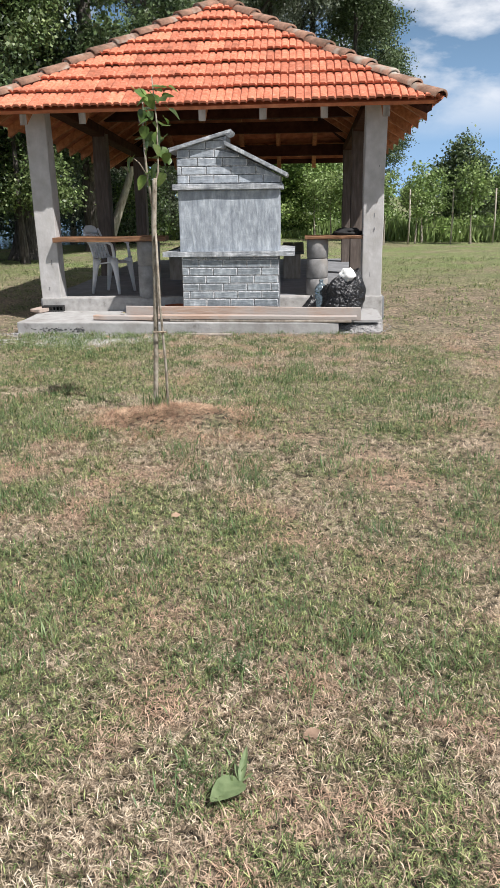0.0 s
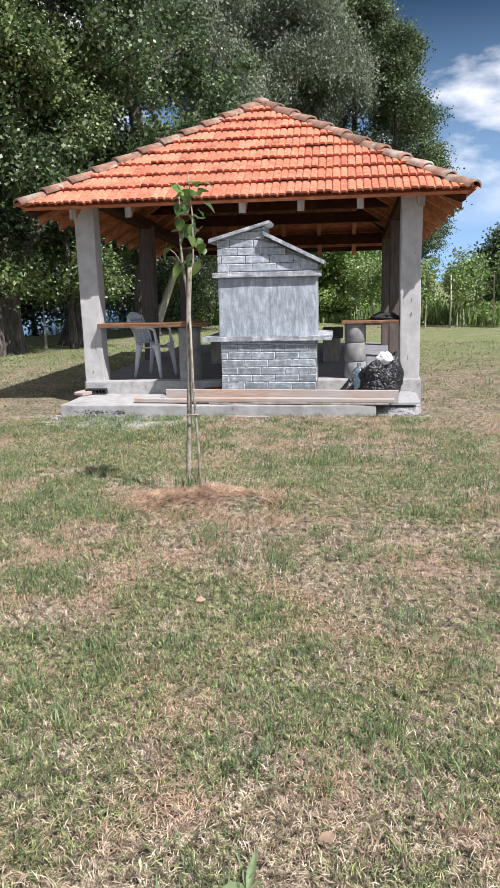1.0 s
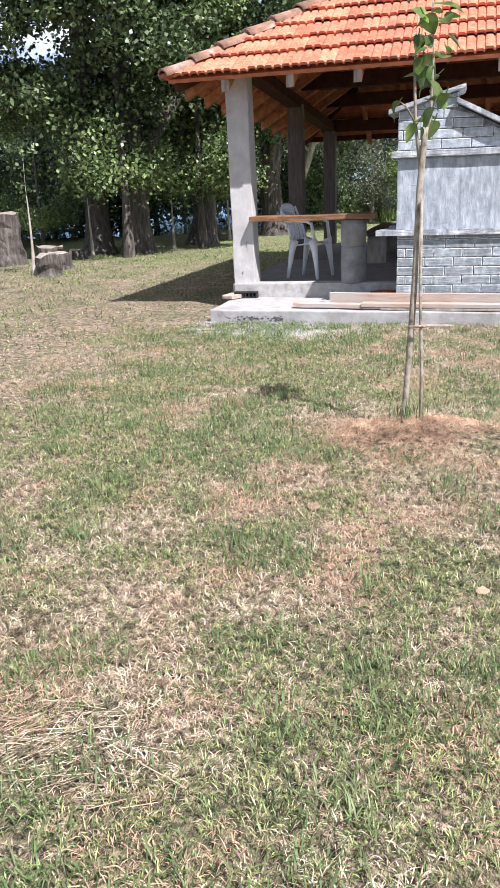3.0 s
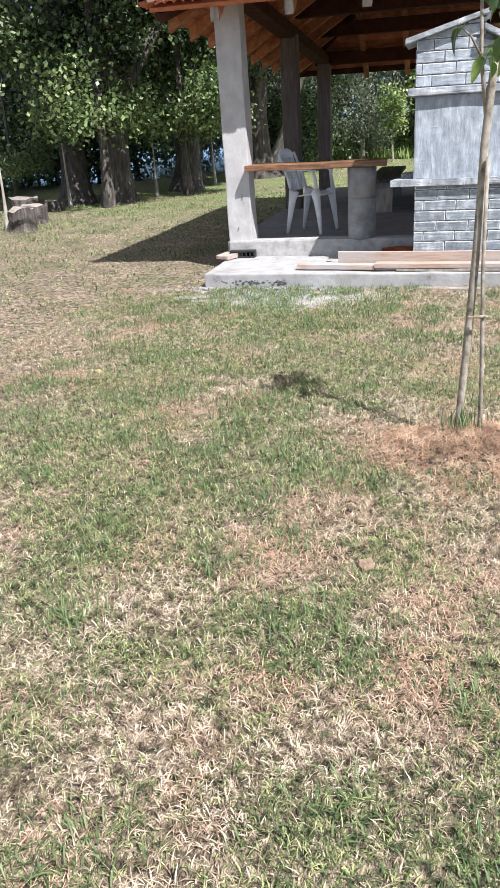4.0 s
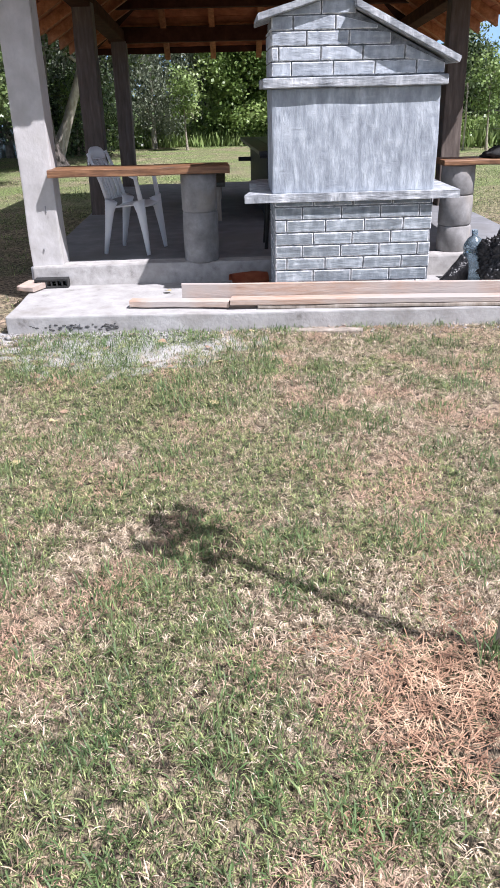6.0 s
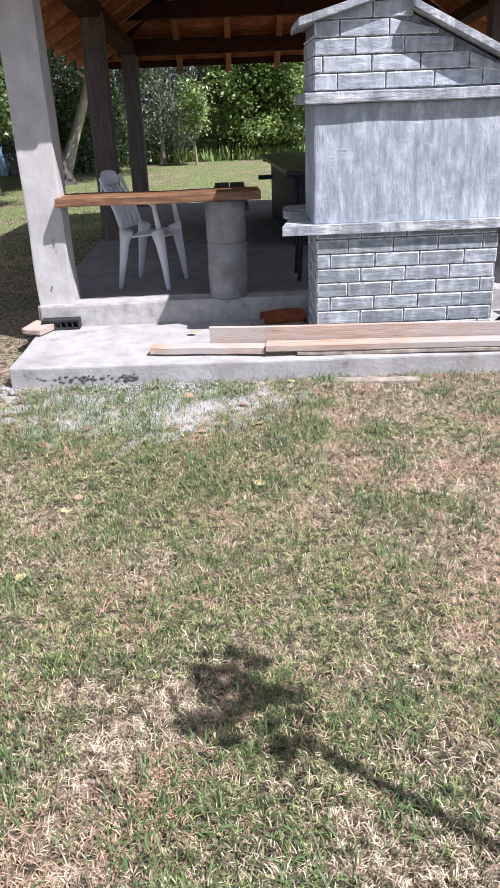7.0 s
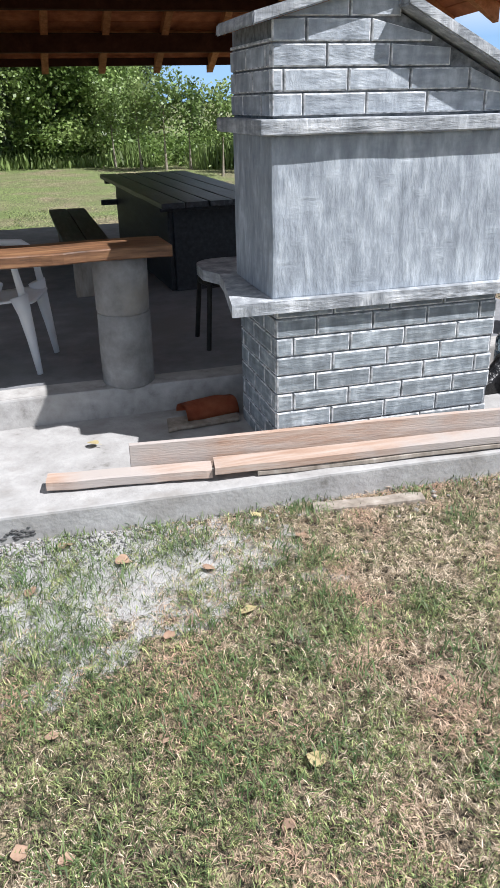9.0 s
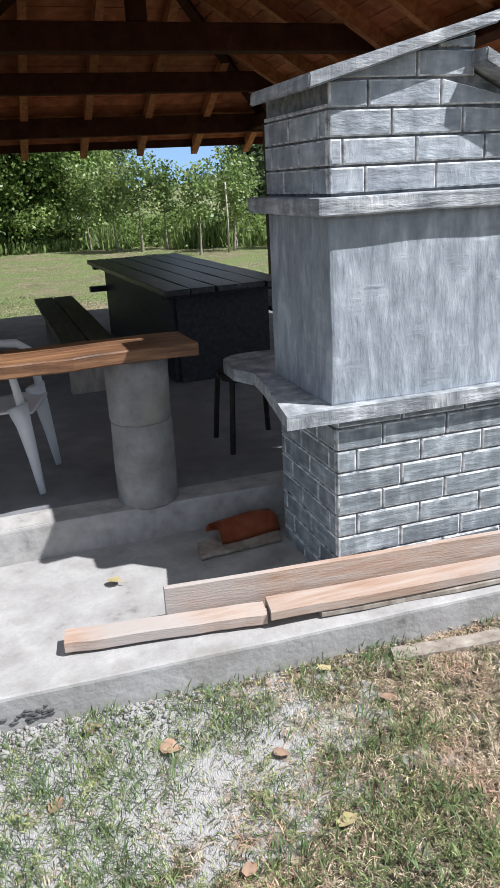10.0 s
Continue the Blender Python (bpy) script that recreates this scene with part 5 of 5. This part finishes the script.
DOCK = thing("dock_plant", (0.645, -7.375, 0.0), "pale broad-leaved weed lying flat in the lawn", "weed")
for turn, tilt, size, wide in ((138, 6, 0.105, 0.8), (-6, 25, 0.10, 0.22), (20, 12, 0.06, 0.3)):
    me = leaf_mesh(size)
    me.materials[0] = M["dock"]
    child("leaf", me, DOCK, m=Matrix.Translation((0, 0, 0.03)) @ Euler((radians(tilt), 0, radians(turn))).to_matrix().to_4x4() @ Matrix.Diagonal((wide, 1, 0.7, 1)))


def lime_crumbs():
    """Lumps of lime and mortar spilt along the foot of the slab."""
    r = np.random.default_rng(77)
    n = 3600
    x = np.concatenate([r.normal(-1.85, 0.45, n // 2), r.uniform(-2.5, 1.0, n // 6), r.normal(1.45, 0.13, n - n // 2 - n // 6)])
    y = -0.16 - 0.033 * (x + 2.5) - np.abs(r.normal(0, 0.10, n))
    y[-(n - n // 2 - n // 6):] = r.uniform(-0.26, 0.08, n - n // 2 - n // 6)
    s = r.gamma(1.6, 0.0028, n) + 0.002
    s[-(n - n // 2 - n // 6):] *= 1.1
    z = np.where(x > 1.15, np.clip(0.075 + 0.3 * (y - 0.0), 0.0, 0.09), ground_at(x, y)) + s * 0.35
    unit = np.array([[1, 0, 0], [-1, 0, 0], [0, 1, 0], [0, -1, 0], [0, 0, 1], [0, 0, -1]], float)
    v = unit[None] * s[:, None, None] * r.uniform(0.6, 1.2, (n, 6, 1)) * [1, 1, 0.7] + np.stack([x, y, z], -1)[:, None]
    f = np.array([[0, 2, 4], [2, 1, 4], [1, 3, 4], [3, 0, 4], [2, 0, 5], [1, 2, 5], [3, 1, 5], [0, 3, 5]])
    faces = (np.arange(n)[:, None, None] * 6 + f[None]).reshape(-1, 3)
    tagged(new("lime_crumbs", array_mesh("lime_crumbs", v.reshape(-1, 3), faces, M["lime"])), "white crumbs of lime spilt at the foot of the slab", "rubble", kind="stuff")
    ob = new("lime_heap", None)
    bm = block((1.20, -0.25, -0.06), (1.72, 0.10, 0.085), 0.03, 0.05, 12, 31)
    for q in bm.verts:
        q.co.z = min(q.co.z, 0.085 + 0.30 * (q.co.y - 0.04)) + 0.02 * noise.noise(q.co * 11)
    tagged(ob, "heap of hardened white lime at the end of the slab", "rubble")
    part("lump", bm, M["lime"], ob)


lime_crumbs()

# ---- trees and distance ----
def crown_mesh(name, seed, clusters, per, radius, z0, z1, leaf, mat, spread=0.42, gap=0.42, taper=0.35, droop=0.0):
    """Leaves in clusters along a tall uneven crown: radius at its widest, z0..z1 its foot and top."""
    r = np.random.default_rng(seed)
    f = r.random(clusters * 3) ** 0.85
    az = r.uniform(0, 2 * np.pi, clusters * 3)
    prof = np.where(f < taper, 0.62 + 0.38 * f / taper, np.sqrt(np.clip(1 - np.clip((f - taper) / (1 - taper), 0, 1) ** 2.2, 0.02, 1)))
    lump = 0.72 + 0.5 * value_noise(az * 1.2 + 9, f * 7, 1.0, seed + 3)
    q = np.sqrt(r.uniform(0.12, 1, clusters * 3)) * prof * lump * radius
    keep = np.flatnonzero(value_noise(np.cos(az) * q * 0.9 + 20, f * (z1 - z0) * 0.9, 0.8, seed + 5) > gap)[:clusters]
    c = np.stack([np.cos(az) * q, np.sin(az) * q, z0 + f * (z1 - z0)], -1)[keep]
    n = len(c) * per
    p = np.repeat(c, per, 0) + r.normal(0, spread, (n, 3)) * [1, 1, 0.8]
    if droop:
        p[:, 2] -= droop * np.abs(r.normal(0, 1, n))
    nor = r.normal(0, 1, (n, 3)) + [0, 0, 0.7]
    nor /= np.linalg.norm(nor, axis=1)[:, None]
    a = np.cross(nor, r.normal(0, 1, (n, 3)))
    if droop:
        a = a * [0.7, 0.7, 1.0] + [0, 0, -0.35]
    a /= np.linalg.norm(a, axis=1)[:, None]
    b = np.cross(nor, a)
    s = r.uniform(0.65, 1.25, n)[:, None]
    a, b = a * s * leaf[0] / 2, b * s * leaf[1] / 2
    v = np.stack([p - a, p + b * 0.9 + a * 0.1, p + a, p - b * 0.9 + a * 0.1], 1).reshape(-1, 3)
    return array_mesh(name, v, np.arange(n)[:, None] * 4 + np.arange(4), mat), c


def tree_kind(name, seed, mat, bark, clusters, per, radius, z0, z1, leaf, trunk_r, label, lean=(0, 0), limbs=14, **more):
    ob = thing(name, (0, 0, 0), label, "tree")
    me, c = crown_mesh("crown", seed, clusters, per, radius, z0, z1, leaf, mat, **more)
    me.transform(Matrix(((1, 0, lean[0], 0), (0, 1, lean[1], 0), (0, 0, 1, 0), (0, 0, 0, 1))))
    c = c + c[:, 2:3] * [lean[0], lean[1], 0]
    r = random.Random(seed)
    top = z1 - 0.8
    wob = lambda z: Vector((lean[0] * z + 0.16 * noise.noise(Vector((z * 0.35, seed, 0))), lean[1] * z + 0.16 * noise.noise(Vector((z * 0.35, seed, 9))), z))
    zs = [-0.3, 0.0, 0.25, 0.7, 1.5, 2.6, 4, 6, 8, top] if top > 8.5 else [-0.1] + [top * k / 6 for k in range(7)]
    rad = [trunk_r * ((1.55 if z < 0.05 else 1.25 if z < 0.4 else 1.0) * (1 - 0.88 * max(z, 0) / top) + 0.02) for z in zs]
    trunk = part("trunk", tube([wob(z) for z in zs], rad, 12), bark, ob, smooth=True)
    for k in range(limbs):
        t = Vector(c[r.randrange(len(c))])
        zb = max(z0 * 0.6 + 0.4, t.z - r.uniform(0.6, 2.2) * (z1 - z0) / 10)
        b = wob(min(zb, top))
        mid = b.lerp(t, 0.5) + Vector((0, 0, 0.15 * (t - b).length))
        rr = trunk_r * (1 - 0.8 * zb / z1)
        part("branch", tube([b, mid, t], [rr * 0.5, rr * 0.28, rr * 0.07], 6, False), bark, trunk, smooth=True)
    child("crown", me, ob)
    return ob


def plant(kind, places, group):
    """Copies of a tree at (x, y, turn, scale); the first place takes the original."""
    for i, (x, y, turn, s) in enumerate(places):
        ob = kind if i == 0 else copy_thing(kind, Matrix())
        ob.matrix_basis = Matrix.Translation((x, y, -0.03)) @ Matrix.Rotation(radians(turn), 4, "Z") @ Matrix.Diagonal((s, s, s, 1))
        tagged(ob, group=group)


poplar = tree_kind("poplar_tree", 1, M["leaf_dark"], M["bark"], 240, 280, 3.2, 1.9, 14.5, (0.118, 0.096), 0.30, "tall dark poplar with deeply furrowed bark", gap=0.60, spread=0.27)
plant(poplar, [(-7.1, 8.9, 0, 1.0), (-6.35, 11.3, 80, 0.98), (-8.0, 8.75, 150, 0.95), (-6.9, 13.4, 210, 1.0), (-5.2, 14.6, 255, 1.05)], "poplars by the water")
# added trees for the low front boughs, sunlight put into their leaf colour
bough = tree_kind("leaning_poplar", 21, M["leaf_poplar_lit"], M["bark"], 120, 250, 1.9, 1.6, 8.0, (0.10, 0.082), 0.09, "young poplar with sunlit hanging boughs", gap=0.52, spread=0.26, taper=0.5)
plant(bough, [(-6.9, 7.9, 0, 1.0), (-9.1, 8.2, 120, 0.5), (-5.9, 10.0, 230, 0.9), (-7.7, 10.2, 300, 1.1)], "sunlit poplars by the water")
pale = tree_kind("pale_trunk_tree", 5, M["leaf_dark"], M["pale_bark"], 150, 130, 1.9, 2.4, 6.5, (0.11, 0.09), 0.15, "leaning tree with a pale trunk behind the pavilion", lean=(0.40, 0.0), gap=0.40)
plant(pale, [(-5.3, 15.6, 0, 1.0), (-7.4, 14.4, 95, 0.9)], "pale trunks")
willow = tree_kind("willow_tree", 2, M["leaf_grey"], M["bark"], 300, 190, 3.6, 1.6, 13.5, (0.16, 0.062), 0.30, "grey-green willow with drooping foliage", spread=0.34, droop=0.28, gap=0.48)
plant(willow, [(-4.2, 21.5, 0, 0.98), (-1.6, 26.0, 220, 1.05), (-5.8, 29.0, 60, 1.15), (0.6, 33.0, 300, 1.15)], "willows")
bright = tree_kind("broadleaf_tree", 3, M["leaf_wood"], M["bark"], 300, 180, 3.0, 1.0, 16.5, (0.16, 0.13), 0.28, "tall green broadleaf tree", gap=0.46, spread=0.38)
plant(bright, [(3.2, 29.6, 0, 0.76), (1.3, 31.5, 100, 0.95), (-0.6, 28.0, 200, 0.85), (-3.0, 34.0, 280, 1.0), (5.0, 42.0, 40, 0.72)], "woods behind the lawn")
small = tree_kind("small_tree", 4, M["leaf_bright"], M["bark"], 140, 190, 1.9, 0.4, 5.2, (0.13, 0.10), 0.10, "small bushy green tree at the edge of the lawn", gap=0.30, spread=0.30)
plant(small, [(-0.1, 21.9, 0, 0.92), (0.55, 22.4, 70, 0.85), (1.9, 24.5, 150, 0.6), (0.3, 24.4, 190, 0.95)], "bushy trees")
far_bush = tree_kind("far_bush", 17, M["leaf_wood"], M["bark"], 120, 130, 1.5, 0.3, 5.0, (0.16, 0.13), 0.10, "dark green bush beyond the mown meadow", gap=0.30, spread=0.32)
plant(far_bush, [(6.7, 21.0, 20, 0.66), (8.3, 21.6, 160, 0.50), (9.6, 21.2, 250, 0.46), (11.2, 23.0, 90, 0.55), (13.0, 22.5, 10, 0.48), (15.5, 24.0, 130, 0.55), (18.0, 25.0, 300, 0.55), (16.3, 76.0, 200, 0.5), (21.0, 77.0, 70, 0.5), (12.0, 78.0, 20, 0.5), (26.0, 79.0, 110, 0.5), (32.0, 80.0, 60, 0.5)], "bushes beyond the meadow")
grey_bush = tree_kind("willow_bush", 14, M["leaf_grey"], M["pale_bark"], 120, 170, 1.5, 0.7, 5.0, (0.12, 0.05), 0.09, "grey-green willow bush at the edge of the lawn", gap=0.34, spread=0.28, droop=0.1)
plant(grey_bush, [(-7.3, 19.2, 0, 1.05), (-3.15, 20.9, 120, 0.85), (-5.6, 20.2, 230, 0.9)], "willow bushes")
shrub = tree_kind("shrub", 8, M["leaf_dark"], M["bark"], 70, 110, 1.7, 0.1, 2.3, (0.12, 0.095), 0.05, "dense dark shrub under the trees", limbs=8, gap=0.25, spread=0.34)
plant(shrub, [(-11.8, 15.5, 60, 1.25), (-13.6, 17.0, 220, 1.4), (-5.0, 18.6, 300, 0.9), (-15.5, 13.5, 20, 1.3), (-10.6, 19.0, 80, 1.6), (-13.0, 11.5, 150, 1.1), (-16.5, 20.0, 10, 1.7), (-11.5, 34.0, 200, 2.2), (-14.5, 36.0, 100, 2.4), (-8.6, 38.0, 30, 2.2)], "shrubs by the water")
sapling = tree_kind("sapling", 6, M["leaf_mid"], M["sapling_bark"], 34, 40, 0.42, 0.95, 2.5, (0.09, 0.075), 0.028, "young planted poplar in the row behind the lawn", limbs=8, gap=0.3, spread=0.14)
plant(sapling, [(1.3, 20.3, 0, 1.05), (1.85, 19.1, 50, 1.05), (2.4, 18.4, 110, 1.12), (3.35, 16.1, 170, 0.98), (4.4, 16.7, 220, 0.93), (3.1, 18.6, 290, 1.05), (4.75, 17.6, 20, 1.12), (6.05, 16.3, 70, 1.1), (-2.05, 19.6, 10, 1.05), (-5.1, 18.2, 190, 1.0), (7.4, 17.2, 200, 1.1), (5.3, 18.9, 240, 1.05)], "row of saplings")
left_sap = tree_kind("staked_sapling", 7, M["leaf_dark"], M["pale_bark"], 10, 14, 0.22, 1.1, 2.3, (0.09, 0.075), 0.032, "thin young tree tied to a stake", limbs=4, gap=0.2, spread=0.10)
plant(left_sap, [(-7.25, 4.5, 0, 1.0), (-6.6, 9.9, 90, 1.05), (-6.1, 12.9, 200, 1.1), (-7.9, 8.2, 250, 1.0)], "staked saplings")


def bank(x):
    """Where the weeds begin, beyond the mown meadow."""
    return np.interp(x, [-7, 0, 1.5, 3.5, 6.5, 26], [20.6, 20.6, 20.0, 17.9, 17.0, 19.5])


def tall_weeds():
    r = np.random.default_rng(61)
    n = 42000
    x = r.uniform(-7, 26, n)
    y = bank(x) + r.gamma(2.0, 1.6, n)
    ok = value_noise(x, y, 0.35, 9) + 0.4 * value_noise(x, y, 1.4, 10) > 0.45
    x, y = x[ok], y[ok]
    n = len(x)
    h = (0.30 + 1.25 * value_noise(x, y, 0.45, 12) * value_noise(x, y, 1.3, 15)) * r.uniform(0.4, 1.15, n)
    az = r.uniform(0, 2 * np.pi, n)
    s = np.stack([np.cos(az), np.sin(az), 0 * az], -1) * r.uniform(0.015, 0.045, n)[:, None]
    top = np.stack([x + r.normal(0, 0.16, n) * h, y + r.normal(0, 0.16, n) * h, h], -1)
    base = np.stack([x, y, 0 * x], -1)
    mid = (base + top) / 2 + r.normal(0, 0.04, (n, 3))
    v = np.stack([base - s * 0.4, base + s * 0.4, mid + s, top, mid - s], 1).reshape(-1, 3)
    i = np.arange(n)[:, None] * 5
    f = np.concatenate([i + [0, 1, 2], i + [0, 2, 4], i + [4, 2, 3]], 0)
    tagged(new("tall_weeds", array_mesh("tall_weeds", v, f, M["reed"])), "bank of tall green weeds and reeds beyond the lawn", "weeds", kind="stuff")


tall_weeds()


def weed_leaves():
    """Leafy weeds and brambles in heaps along the bank."""
    r = np.random.default_rng(63)
    k = 420
    cx, top = r.uniform(-6, 24, k), r.uniform(0.25, 1.0, k)
    cy = bank(cx) + 0.4 + r.gamma(2.0, 1.3, k)
    per = 90
    n = k * per
    f = r.random(n)
    p = np.stack([np.repeat(cx, per) + r.normal(0, 0.30, n) * (1.2 - f * 0.6), np.repeat(cy, per) + r.normal(0, 0.30, n) * (1.2 - f * 0.6), f * np.repeat(top, per)], -1)
    a, b = r.normal(0, 1, (n, 3)), r.normal(0, 1, (n, 3))
    a /= np.linalg.norm(a, axis=1)[:, None]
    b -= a * (a * b).sum(1)[:, None]
    b /= np.linalg.norm(b, axis=1)[:, None]
    s = r.uniform(0.04, 0.09, n)[:, None]
    v = np.stack([p - a * s, p + b * s * 0.6, p + a * s, p - b * s * 0.6], 1).reshape(-1, 3)
    tagged(new("leafy_weeds", array_mesh("leafy_weeds", v, np.arange(n)[:, None] * 4 + np.arange(4), M["leaf_bright"])), "heaps of leafy weeds and brambles beyond the lawn", "weeds", kind="stuff")


weed_leaves()


def build_fence():
    ob = thing("wire_fence", (0, 0, 0), "wire fence on thin wooden posts behind the lawn", "fence")
    pts = [(4.15 + i * 1.35, 16.4 + i * 0.2) for i in range(9)]
    for i, (x, y) in enumerate(pts):
        part("fence_post", tube([(x, y, -0.1), (x + 0.02, y, 0.8), (x, y, 1.65)], [0.027, 0.025, 0.023], 7), M["pale_bark"], ob, smooth=True)
    for z in (0.5, 0.95, 1.4):
        part("wire", tube([(x, y, z) for x, y in pts], [0.004] * len(pts), 4, False), M["iron"], ob)


build_fence()


def build_stumps():
    """Cut stumps and a torn-up root at the edge of the lawn."""
    for k, (x, y, h, rad) in enumerate(STUMPS):
        n = 8
        bm = tube([(0.02 * noise.noise(Vector((i, k, 0))), 0.02 * noise.noise(Vector((i, k, 5))), -0.06 + (h + 0.06) * i / n) for i in range(n + 1)],
                  [rad * (1.25 - 0.25 * min(1, i / 3)) for i in range(n + 1)], 16)
        for v in bm.verts:
            v.co += noise.noise_vector(v.co * 5 + Vector((k, 0, 0))) * 0.07
        me = bpy.data.meshes.new("tree_stump")
        bm.to_mesh(me)
        bm.free()
        me.materials.append(M["bark"])
        me.materials.append(M["grey_wood"])
        for p in me.polygons:
            p.material_index = 1 if p.normal.z > 0.8 else 0
        ob = new("tree_stump", me)
        ob.location = (x, y, 0)
        tagged(ob, "weathered sawn tree stump at the edge of the lawn", "stump", "tree stumps")


STUMPS = [(-6.9, 4.4, 0.34, 0.19), (-7.2, 5.4, 0.30, 0.22), (-8.1, 6.6, 0.35, 0.25), (-9.0, 6.4, 1.0, 0.38), (-7.9, 7.5, 0.2, 0.18)]
build_stumps()
M["water"] = material("river_water", [(0.4, (0.10, 0.15, 0.17)), (0.6, (0.14, 0.20, 0.22))], 1.2, rough=0.08, bump=0.15, bump_scale=5, bump_dist=0.02)
tagged(new("water", mesh_of("water", [(-60, 15.0, 0.012), (-9.5, 15.0, 0.012), (-5.5, 19.0, 0.012), (-8, 60, 0.012), (-60, 60, 0.012)], [(0, 1, 2, 3, 4)], M["water"])), "pale river water glinting behind the trees", "river", kind="structure")

# ---- roof tiles ----
for k, face in enumerate(FACES):
    roof_face(*face, k < 1, k + 1)
